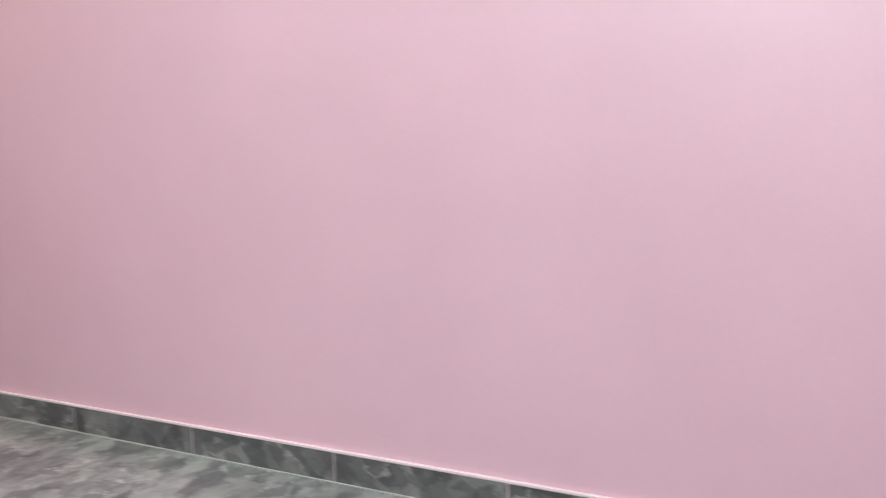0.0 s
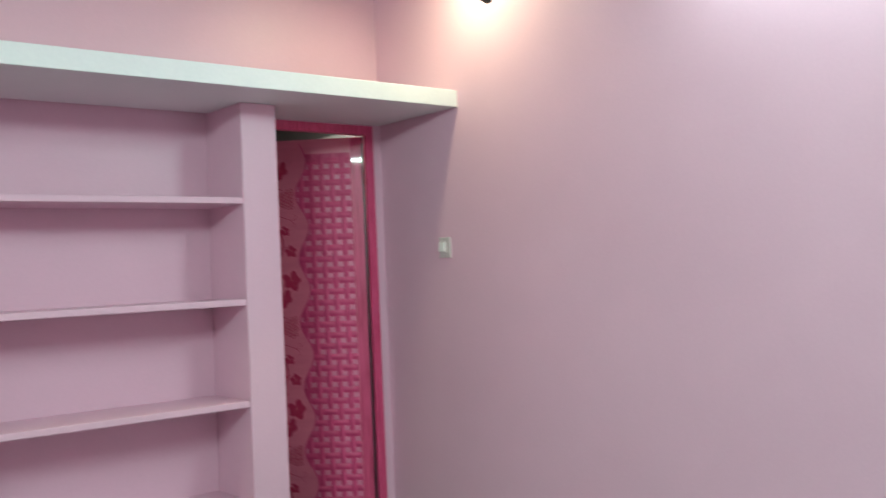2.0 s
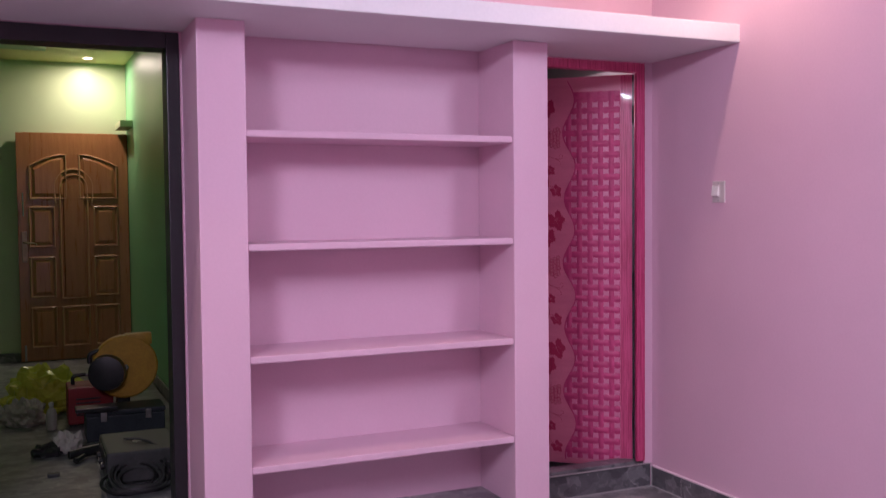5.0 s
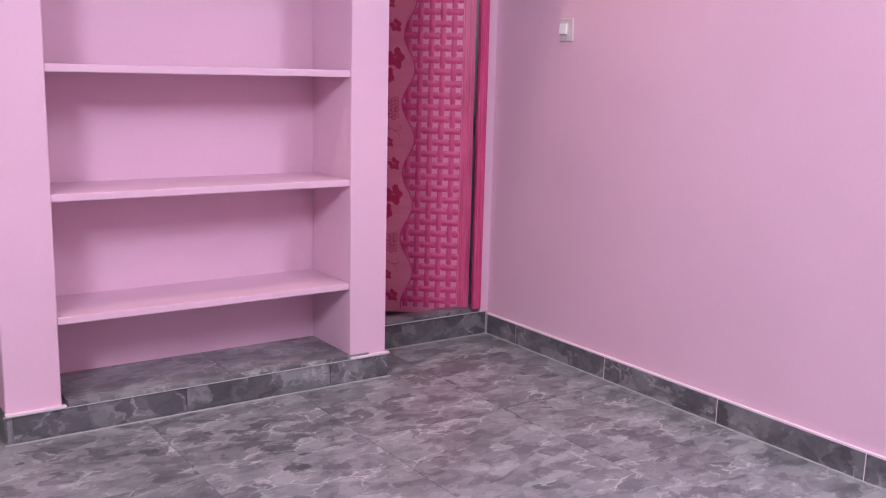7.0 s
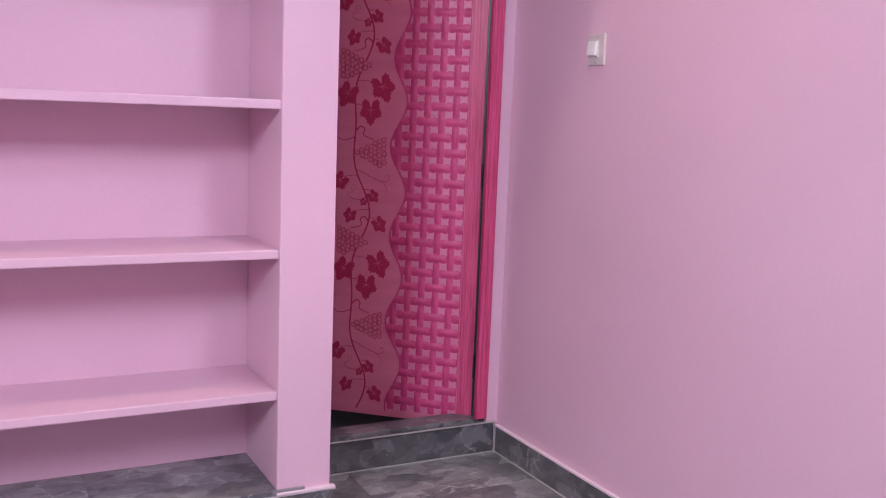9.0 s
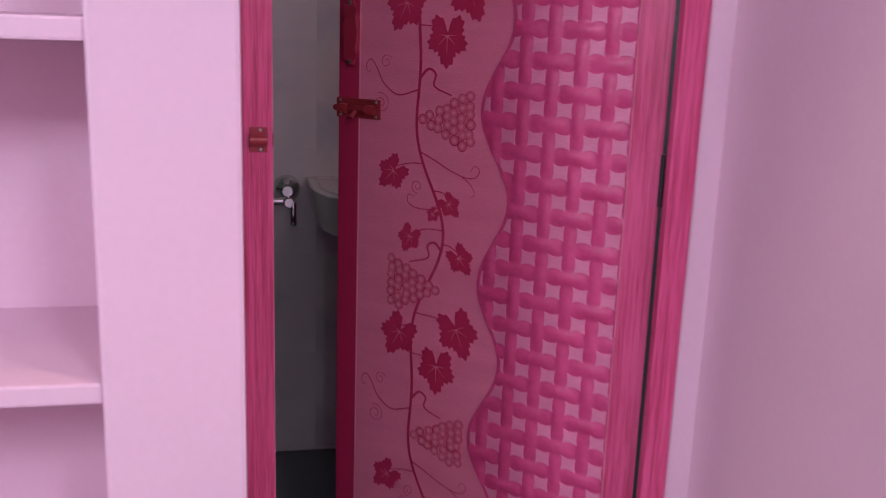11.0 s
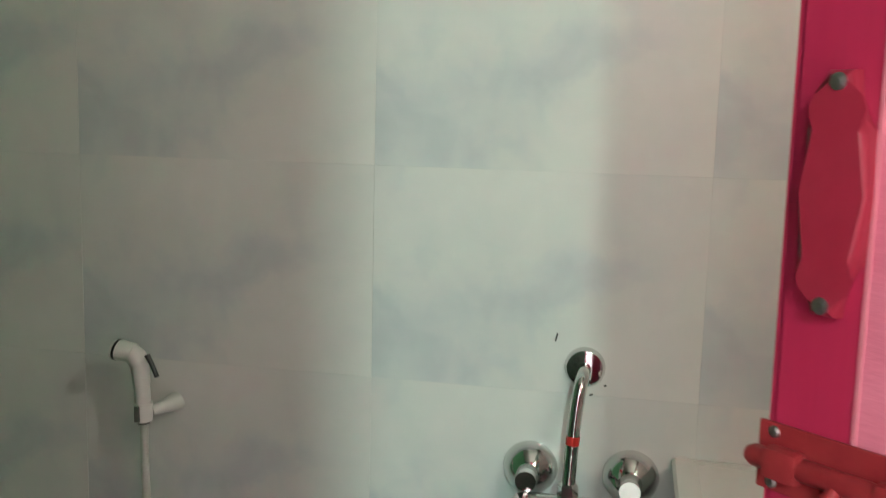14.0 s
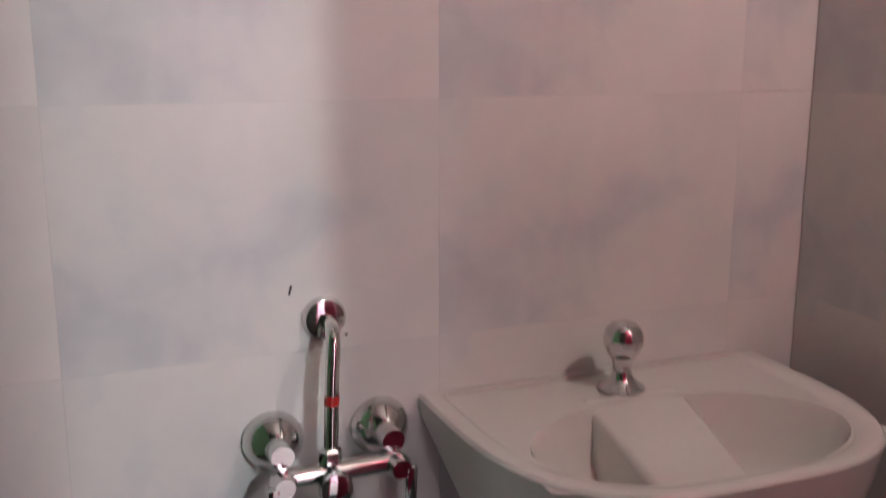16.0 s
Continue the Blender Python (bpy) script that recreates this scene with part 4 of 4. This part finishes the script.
bm.faces.new(low[::-1])
for k in range(4):
    bm.faces.new((top[k], low[k], low[(k + 1) % 4], top[(k + 1) % 4]))
bmesh.ops.bevel(bm, geom=list(bm.edges), offset=0.010, segments=4, affect="EDGES", profile=0.5)
part("tongue", bm, CERAMIC, basin, smooth=True)
tap = thing("pillar_tap", (-0.345, BATH_B - 0.072, 0.832), "chrome pillar tap standing on the basin ledge", "tap")
part("base", lathe(bmesh.new(), [(0.031, 0.0), (0.031, 0.003), (0.024, 0.008), (0.016, 0.014), (0.0125, 0.022), (0.0125, 0.036), (0.016, 0.044)], Matrix(), 28), CHROME, tap, smooth=True)
part("knob", lathe(bmesh.new(), [(0.015, 0.043), (0.021, 0.050), (0.0255, 0.060), (0.0265, 0.070), (0.0235, 0.081), (0.016, 0.089), (0.006, 0.092)], Matrix(), 28), CHROME, tap, smooth=True)

# ---- the green hall beyond the black door frame ----
fr = thing("hall_door_frame", (0, 0, 0), "black painted steel door frame", "door frame", kind="structure")
part("jamb", boxed(-2.325, -2.275, DY - 0.012, BATH_Y + 0.012, 0, 2.095, bevel=0.004), BLACK_FRAME, fr)
part("jamb", boxed(-3.245, -3.195, DY - 0.012, BATH_Y + 0.012, 0, 2.095, bevel=0.004), BLACK_FRAME, fr)
part("head", boxed(-3.195, -2.325, DY - 0.012, BATH_Y + 0.012, 2.030, 2.095, bevel=0.004), BLACK_FRAME, fr)

HALL_L, HTOP = -3.90, 2.80
solid("hall_floor", boxed(HALL_L - 0.1, HALL_R + 0.1, DY, HALL_B + 0.1, -0.10, -0.012), GROUT, "grout bed under the hall tiles", "floor", "structure")
solid("hall_wall_right", boxed(HALL_R, HALL_R + 0.12, BATH_Y, HALL_B, 0, HTOP + 0.1), GREEN_WALL, "glossy green painted hall wall", "wall", "structure")
solid("hall_wall_left", boxed(HALL_L - 0.12, HALL_L, BATH_Y, HALL_B, 0, HTOP + 0.1), GREEN_WALL, "glossy green painted hall wall", "wall", "structure")
solid("hall_wall_back", boxed(HALL_L, HALL_R, HALL_B, HALL_B + 0.12, 0, HTOP + 0.1), LAMP_WASHED_WALL, "green painted wall behind the teak door", "wall", "structure")
solid("hall_ceiling", boxed(HALL_L - 0.12, HALL_R + 0.12, BATH_Y, HALL_B + 0.12, HTOP, HTOP + 0.1), HALL_CEILING, "cream hall ceiling", "ceiling", "structure")
solid("hall_beam", boxed(HALL_L, -2.62, 4.6, 4.85, 2.70, HTOP, bevel=0.005), GREEN_WALL, "green painted ceiling beam", "beam", "structure")
solid("hall_baseboard", boxed(HALL_R - 0.012, HALL_R, BATH_Y, HALL_B, 0, 0.09, bevel=0.002), SKIRT_TILE, "dark tile skirting along the green wall", "baseboard", "structure")
solid("hall_baseboard", boxed(HALL_L, -2.84, HALL_B - 0.012, HALL_B, 0, 0.09, bevel=0.002), SKIRT_TILE, "dark tile skirting along the green wall", "baseboard", "structure")
solid("lintel_bracket", boxed(-1.99, HALL_R, 5.55, 6.05, 2.165, 2.225, bevel=0.006), CREAM_WALL, "pale plastered lintel end on the green wall", "bracket", "structure")

# teak door
tk = thing("teak_door", Matrix.Translation((-2.86, 6.02, 0.0)) @ Matrix.Diagonal((1.0, 1.0, 1.015, 1.0)), "brown varnished teak door with carved panels", "door")
W, H = 0.975, 2.100
part("leaf", boxed(0, W, 0, 0.045, 0.012, H, bevel=0.004), WOOD, tk)


def moulded(x0, x1, z0, z1, top=0.0):
    """A raised field inside a rounded moulding, its top straight or swept."""
    def edge(i):
        pts = [(x0 + i, z0 + i), (x1 - i, z0 + i)]
        for q in range(9):
            f = q / 8
            x = x1 - i + (x0 - x1 + 2 * i) * f
            sweep = f if top > 0 else 1 - f
            pts.append((x, z1 - i - abs(top) * (1 - math.sin((1 - sweep) * math.pi / 2))))
        return pts
    loop = [(a, -0.006, b) for a, b in edge(0.0)]
    part("moulding", tube(bmesh.new(), loop + [loop[0]], 0.0095, 6), WOOD_EDGE, tk, smooth=True)
    bm = bmesh.new()
    outer = [bm.verts.new((a, 0.0, b)) for a, b in edge(0.018)]
    inner = [bm.verts.new((a, -0.014, b)) for a, b in edge(0.045)]
    for k in range(len(outer)):
        bm.faces.new((outer[k], outer[(k + 1) % len(outer)], inner[(k + 1) % len(inner)], inner[k]))
    bm.faces.new(inner)
    part("panel", bm, WOOD, tk)


moulded(0.11, 0.42, 1.50, 1.90, 0.10)
moulded(0.54, 0.87, 1.50, 1.90, -0.10)
for a, b in ((0.10, 0.31), (0.66, 0.87)):
    moulded(a, b, 1.06, 1.42)
    moulded(a, b, 0.60, 0.96)
    moulded(a, b, 0.14, 0.50)
moulded(0.37, 0.60, 0.14, 0.50)
arch = [(0.365, -0.006, 0.58)] + [(0.485 - 0.12 * math.cos(math.pi * q / 14), -0.006, 1.60 + 0.12 * math.sin(math.pi * q / 14)) for q in range(15)] + [(0.605, -0.006, 0.58), (0.365, -0.006, 0.58)]
part("arch_moulding", tube(bmesh.new(), arch, 0.0100, 6), WOOD_EDGE, tk, smooth=True)
arch = [(0.325, -0.006, 1.46)] + [(0.485 - 0.17 * math.cos(math.pi * q / 14), -0.006, 1.60 + 0.17 * math.sin(math.pi * q / 14)) for q in range(15)] + [(0.645, -0.006, 1.46)]
part("arch_moulding", tube(bmesh.new(), arch, 0.0100, 6), WOOD_EDGE, tk, smooth=True)
bm = bmesh.new()
pts = [(0.400, 0.61), (0.570, 0.61)] + [(0.485 + 0.085 * math.cos(math.pi * q / 12), 1.60 + 0.085 * math.sin(math.pi * q / 12)) for q in range(13)]
raised_top = [bm.verts.new((a, -0.012, b)) for a, b in pts]
raised_low = [bm.verts.new((a + (0.485 - a) * -0.12, 0.0, b)) for a, b in pts]
bm.faces.new(raised_top)
for k in range(len(pts)):
    bm.faces.new((raised_top[k], raised_low[k], raised_low[(k + 1) % len(pts)], raised_top[(k + 1) % len(pts)]))
part("arch_panel", bm, WOOD, tk)
lock = part("lock_plate", boxed(0.030, 0.075, -0.008, 0, 0.92, 1.20, bevel=0.004), BRASS, tk, "tarnished brass lock plate")
part("lever", tube(bmesh.new(), curve_points([(0.052, -0.006, 1.10), (0.052, -0.045, 1.10), (0.085, -0.055, 1.095), (0.140, -0.055, 1.09), (0.155, -0.05, 1.075)], 5), 0.008, 10), BRASS, lock, smooth=True)
part("pull", tube(bmesh.new(), [(0.048, -0.018, 1.34), (0.046, -0.020, 1.55)], 0.007, 10), STEEL, tk, smooth=True)
part("tower_bolt", boxed(0.030, 0.050, -0.012, 0, 0.02, 0.16, bevel=0.003), STEEL, tk)


# tools left on the hall floor
def blob(name, at, size, mat, label, category, seed, flat=0.6, cuts=3, rough=0.35):
    """A crumpled soft thing that rests on the floor."""
    bm = bmesh.new()
    bmesh.ops.create_icosphere(bm, subdivisions=cuts, radius=1.0)
    for v in bm.verts:
        d = v.co.normalized()
        k = 1 + rough * noise.noise(d * 2.3 + Vector((seed, 0, 0))) + rough * 0.5 * noise.noise(d * 6.1 + Vector((0, seed, 0)))
        v.co = Vector((d.x * size[0] * k, d.y * size[1] * k, max(0.0, (d.z + flat) * size[2] * k)))
    ob = solid(name, bm, mat, label, category, smooth=False)
    ob.matrix_world = Matrix.Translation(at)
    return ob


blob("plastic_bag", (-2.74, 3.62, 0), (0.24, 0.20, 0.19), YELLOW_BAG, "crumpled translucent yellow plastic bag on the floor", "bag", 3.1, 0.55, 4)
blob("plastic_bag", (-2.86, 3.22, 0), (0.13, 0.11, 0.10), PAPER, "pale crumpled plastic bag on the floor", "bag", 5.3, 0.5, 4)
blob("cloth", (-2.74, 2.30, 0), (0.085, 0.07, 0.05), BLACK_PLASTIC, "crumpled black cloth on the floor", "cloth", 8.2, 0.4, 3)
blob("crumpled_paper", (-2.64, 2.32, 0), (0.075, 0.06, 0.075), PAPER, "ball of crumpled paper on the floor", "paper", 9.7, 0.6, 3, 0.55)

red = thing("red_welding_machine", (-2.46, 3.12, 0), "dusty red metal welding machine with a carrying handle", "machine")
part("casing", boxed(-0.14, 0.14, -0.12, 0.16, 0.015, 0.255, bevel=0.01), RED_CASE, red)
part("carry_handle", tube(bmesh.new(), curve_points([(-0.10, 0.02, 0.25), (-0.10, 0.02, 0.30), (-0.06, 0.02, 0.315), (0.08, 0.02, 0.315), (0.11, 0.02, 0.30), (0.11, 0.02, 0.25)], 5), 0.013, 10), BLACK_PLASTIC, red, smooth=True)
part("grip_sleeve", tube(bmesh.new(), [(-0.02, 0.02, 0.316), (0.07, 0.02, 0.316)], 0.0155, 12), STEEL, red, smooth=True)
for k in range(5):
    part("vent_slot", boxed(-0.09, 0.06, -0.123, -0.1195, 0.07 + 0.026 * k, 0.08 + 0.026 * k), BLACK_PLASTIC, red)
for a in (-0.11, 0.11):
    part("foot", boxed(a - 0.02, a + 0.02, -0.10, 0.14, 0, 0.017), BLACK_PLASTIC, red)

chest = thing("tool_chest", (-2.28, 2.62, 0), "long dusty dark blue metal tool chest", "tool box")
part("body", boxed(-0.24, 0.22, -0.10, 0.14, 0, 0.15, bevel=0.008), DARK_CASE, chest)
part("lid", boxed(-0.245, 0.225, -0.105, 0.145, 0.15, 0.185, bevel=0.01), DARK_CASE, chest)
part("tray", boxed(-0.30, -0.06, -0.14, -0.02, 0.186, 0.215, bevel=0.005), BLACK_PLASTIC, chest)
for a in (-0.14, 0.12):
    part("latch", boxed(a - 0.018, a + 0.018, -0.115, -0.103, 0.12, 0.175, bevel=0.003), STEEL, chest)

saw = thing("cut_off_saw", (-2.27, 2.98, 0.0), "chop saw with a grimy yellow blade guard and black motor", "power saw")
part("base_plate", boxed(-0.16, 0.20, -0.16, 0.16, 0, 0.05, bevel=0.006), BLACK_PLASTIC, saw)
part("arm", boxed(-0.03, 0.05, -0.04, 0.12, 0.04, 0.36, bevel=0.012), BLACK_PLASTIC, saw)
bm = bmesh.new()
RM = Matrix.Translation((0.02, -0.04, 0.385)) @ pose(0, 0, 0, 90, 0, 0)
lathe(bm, [(0.04, -0.042), (0.195, -0.040), (0.205, -0.028), (0.205, 0.028), (0.195, 0.040), (0.04, 0.042)], RM, 36)
box(bm, 0.02, 0.19, -0.075, -0.005, 0.52, 0.60, bevel=0.012)
part("blade_guard", bm, YELLOW_GUARD, saw, "grimy yellow blade guard", smooth=True)
part("motor", lathe(bmesh.new(), [(0.03, 0.0), (0.110, 0.004), (0.118, 0.03), (0.110, 0.085), (0.05, 0.095)], Matrix.Translation((-0.09, -0.075, 0.36)) @ pose(0, 0, 0, 90, 0, -12), 24), BLACK_PLASTIC, saw, smooth=True)
part("blade", lathe(bmesh.new(), [(0.178, -0.002), (0.178, 0.002)], RM @ Matrix.Translation((0, 0, -0.047)), 40), GREY_CASE, saw)
part("arbor_bolt", lathe(bmesh.new(), [(0.018, 0.0), (0.018, 0.016), (0.01, 0.02)], Matrix.Translation((0.02, -0.088, 0.385)) @ pose(0, 0, 0, 90), 6), STEEL, saw)
part("saw_handle", tube(bmesh.new(), curve_points([(-0.02, -0.05, 0.46), (-0.10, -0.06, 0.50), (-0.19, -0.06, 0.48), (-0.20, -0.06, 0.42)], 5), 0.015, 10), BLACK_PLASTIC, saw, smooth=True)

gbox = thing("machine_case", (-2.32, 1.72, 0), "low dusty grey metal machine case", "machine")
part("body", boxed(-0.17, 0.20, -0.24, 0.24, 0.01, 0.17, bevel=0.012), GREY_CASE, gbox)
part("front_panel", boxed(-0.174, -0.168, -0.20, 0.20, 0.03, 0.15, bevel=0.002), BLACK_PLASTIC, gbox)
part("label", boxed(-0.02, 0.03, -0.03, 0.0, 0.170, 0.1712), WHITE_PLASTIC, gbox, "small blank white label")
for a in (-0.12, 0.0, 0.12):
    part("socket", tube(bmesh.new(), [(-0.172, a, 0.08), (-0.192, a, 0.08)], 0.018, 14), BLACK_PLASTIC, gbox, smooth=True)

rnd = random.Random(4)
coil = thing("cable_coil", (-2.345, 1.40, 0), "loose coil of grey welding cable on the floor", "cable")
for k in range(7):
    r, dx, dy = 0.17 - 0.012 * k + rnd.uniform(-0.01, 0.01), rnd.uniform(-0.02, 0.02), rnd.uniform(-0.02, 0.02)
    tilt, ph = rnd.uniform(0.25, 0.75), rnd.uniform(0, 6.28)
    pts = []
    for q in range(33):
        a = 2 * math.pi * q / 32 + ph
        pts.append((dx + r * math.cos(a), dy + r * 0.75 * math.sin(a), 0.012 + max(0.0, tilt * r * (0.75 + math.sin(a)) * 0.65) + 0.006 * k * 0.5))
    part("loop", tube(bmesh.new(), pts, 0.0075, 8, False), GREY_CASE if k % 3 else BLACK_PLASTIC, coil, smooth=True)
part("cable_end", tube(bmesh.new(), curve_points([(0.12, 0.02, 0.06), (0.14, 0.12, 0.14), (0.06, 0.24, 0.185), (-0.04, 0.30, 0.19)], 6), 0.0075, 8), GREY_CASE, coil, smooth=True)

grinder = thing("angle_grinder", (-2.54, 2.12, 0), "black hand grinder lying on the floor", "power tool")
part("body", tube(bmesh.new(), [(-0.10, -0.02, 0.035), (-0.03, 0.0, 0.038), (0.06, 0.03, 0.042), (0.13, 0.05, 0.045)], [0.024, 0.028, 0.034, 0.032], 14), BLACK_PLASTIC, grinder, smooth=True)
part("gear_head", lathe(bmesh.new(), [(0.02, 0.0), (0.040, 0.004), (0.040, 0.05), (0.02, 0.06)], Matrix.Translation((0.15, 0.055, 0.002)), 18), STEEL, grinder, smooth=True)
part("side_grip", tube(bmesh.new(), [(-0.02, -0.03, 0.03), (-0.07, -0.11, 0.022)], [0.012, 0.016], 12), BLACK_PLASTIC, grinder, smooth=True)
bottle = thing("bottle", (-2.70, 3.00, 0), "small clear plastic bottle standing on the floor", "bottle")
part("body", lathe(bmesh.new(), [(0.030, 0.0), (0.033, 0.006), (0.033, 0.10), (0.026, 0.125), (0.014, 0.140), (0.014, 0.155)], Matrix(), 20), PAPER, bottle, smooth=True)
part("cap", lathe(bmesh.new(), [(0.016, 0.152), (0.016, 0.172), (0.012, 0.176)], Matrix(), 18), WHITE_PLASTIC, bottle, smooth=True)
solid("metal_offcut", boxed(-2.76, -2.70, 1.80, 1.84, 0, 0.018, bevel=0.003), GREY_CASE, "small metal offcut lying on the floor", "offcut")

# ---- tiles of the floors, plinth, skirting and bathroom walls ----
ft = tile_mesh("floor_tile", 0.599, 0.599, 0.012, FLOOR_TILE, 0.0008)
floor, hall_floor = bpy.data.objects["floor"], bpy.data.objects["hall_floor"]
for i in range(7):
    for j in range(-9, 1):
        lay("floor_tile", ft, floor, Matrix.Translation((-0.30 - 0.6 * i, -0.28 + 0.6 * j, 0)))
strip = tile_mesh("floor_tile", 0.598, 0.298, 0.012, FLOOR_TILE, 0.0008)
for x in (-0.30, -2.7, -3.3, -3.6):
    lay("floor_tile", strip, floor, Matrix.Translation((x, 0.171, 0.0 if x > -3.5 else -0.002)))
gap = tile_mesh("floor_tile", 0.19, 0.298, 0.012, FLOOR_TILE, 0.0008)
lay("floor_tile", gap, floor, Matrix.Translation((-0.695, 0.171, 0)))
lay("floor_tile", gap, floor, Matrix.Translation((-2.305, 0.171, -0.001)))
for i in range(4):
    for j in range(10):
        lay("floor_tile", ft, hall_floor, Matrix.Translation((-2.20 - 0.6 * i, 0.62 + 0.6 * j, 0)))
pt = tile_mesh("plinth_tile", 0.5975, 0.344, 0.016, FLOOR_TILE, 0.0008)
for x in (-1.761, -1.163):
    lay("plinth_tile", pt, plinth, Matrix.Translation((x, 0.163, SK + 0.014)))
skt = tile_mesh("skirting_tile", 0.5955, SK - 0.002, 0.010, SKIRT_TILE, 0.0008)
UPRIGHT = pose(0, 0, 0, 90, 0, 0)
base_r = solid("baseboard_right", boxed(-0.0095, 0, REAR, DY, 0, SK - 0.002), VEIN_TRIM, "dark marble tile skirting along the pink wall", "baseboard", "structure")
for j in range(10):
    y = -0.52 + 0.30 - 0.6 * j
    lay("skirting_tile", skt, base_r, Matrix.Translation((-0.012, y, SK / 2)) @ pose(0, 0, 0, 90, 0, -90))
sk2 = tile_mesh("skirting_tile", 0.235, SK - 0.002, 0.010, SKIRT_TILE, 0.0008)
lay("skirting_tile", sk2, base_r, Matrix.Translation((-0.012, 0.199, SK / 2)) @ pose(0, 0, 0, 90, 0, -90))
solid("trim", boxed(-0.0135, 0, REAR, DY - 0.012, SK - 0.001, SK + 0.007, bevel=0.002), VEIN_TRIM, "pale pink paint bead above the skirting", "trim", "structure")
base_d = solid("baseboard_door", boxed(PR, -0.012, DY, DY + 0.012, 0, SK), GROUT, "dark marble riser below the bathroom door", "baseboard", "structure")
riser = tile_mesh("skirting_tile", 0.765, 0.112, 0.010, SKIRT_TILE, 0.0008)
lay("skirting_tile", riser, base_d, Matrix.Translation((-0.396, DY - 0.002, 0.057)) @ UPRIGHT)
for x in (-1.945, -1.347):
    lay("skirting_tile", skt, plinth, Matrix.Translation((x, -0.014, SK / 2)) @ UPRIGHT)
half = tile_mesh("skirting_tile", 0.270, SK - 0.002, 0.010, SKIRT_TILE, 0.0008)
lay("skirting_tile", half, plinth, Matrix.Translation((-0.911, -0.014, SK / 2)) @ UPRIGHT)
side = tile_mesh("skirting_tile", 0.310, SK - 0.002, 0.010, SKIRT_TILE, 0.0008)
lay("skirting_tile", side, plinth, Matrix.Translation((PR + 0.008, 0.148, SK / 2)) @ pose(0, 0, 0, 90, 0, 90))
lay("skirting_tile", side, plinth, Matrix.Translation((NLL - 0.008, 0.148, SK / 2)) @ pose(0, 0, 0, 90, 0, -90))

bt = tile_mesh("wall_tile", 0.4499, 0.2999, 0.008, BATH_TILE, 0.0003)
TX, TZ = -0.574, 1.210
for i in range(-2, 2):
    for j in range(-4, 3):
        zc = TZ + 0.30 * j + 0.15
        xc = TX + 0.45 * i + 0.225
        if zc - 0.15 > BTOP or zc + 0.15 < FZ or xc + 0.225 > 0.03:
            continue
        lay("wall_tile", bt, wall_bath, Matrix.Translation((xc, BATH_B, zc)) @ UPRIGHT)
cut = tile_mesh("wall_tile", 0.1237, 0.2997, 0.008, BATH_TILE, 0.0005)
cuts = tile_mesh("wall_tile", 0.2227, 0.2997, 0.008, BATH_TILE, 0.0005)
bt_green = tile_mesh("wall_tile", 0.4499, 0.2999, 0.008, BATH_GREEN, 0.0003)
cuts_green = tile_mesh("wall_tile", 0.2227, 0.2997, 0.008, BATH_GREEN, 0.0005)
cutl = tile_mesh("wall_tile", 0.3052, 0.2997, 0.008, BATH_TILE, 0.0005)
for j in range(-4, 3):
    zc = TZ + 0.30 * j + 0.15
    lay("wall_tile", cut, wall_bath, Matrix.Translation((-0.0625, BATH_B, zc)) @ UPRIGHT)
    lay("wall_tile", cutl, wall_bath, Matrix.Translation((-1.627, BATH_B, zc)) @ UPRIGHT)
    for me, yc in ((bt_green, BATH_B - 0.225), (bt_green, BATH_B - 0.675), (cuts_green, BATH_Y + 0.111)):
        lay("wall_tile", me, wall_bl, Matrix.Translation((BATH_L, yc, zc)) @ pose(0, 0, 0, 90, 0, 90))
    for me, yc in ((bt, BATH_B - 0.225), (bt, BATH_B - 0.675), (cuts, BATH_Y + 0.111)):
        lay("wall_tile", me, wall_br, Matrix.Translation((0.0, yc, zc)) @ pose(0, 0, 0, 90, 0, -90))

GROUT_PALE = surface("pale_grout_line", (0.36, 0.355, 0.35), (0.46, 0.45, 0.44), 30, 0.8, 200, 0.3)
for a in ((-0.0165, -0.0115, REAR, DY - 0.012, 0.0, 0.004), (PR + 0.012, -0.012, DY - 0.0165, DY - 0.0115, 0.0, 0.004), (NLL - 0.012, PR + 0.012, -0.0295, -0.0235, 0.0, 0.004),
          (NLL - 0.012, PR + 0.012, -0.0220, -0.0185, SK - 0.002, SK + 0.0015), (-0.0165, -0.0115, DY - 0.0165, DY - 0.0115, 0.0, SK), (PR + 0.006, -0.012, DY - 0.014, DY - 0.004, 0.1125, 0.1155)):
    solid("trim", boxed(*a, bevel=0.0008, segs=1), GROUT_PALE, "pale grout line along the dark skirting", "trim", "structure")
for a, b in ((PL, PR), (NLL, NL)):
    bm = boxed(a - 0.003, b + 0.012, -0.0165, 0.004, SK, SK + 0.007, bevel=0.002)
    solid("trim", bm, VEIN_TRIM, "pale pink paint bead at the foot of the pier", "trim", "structure")
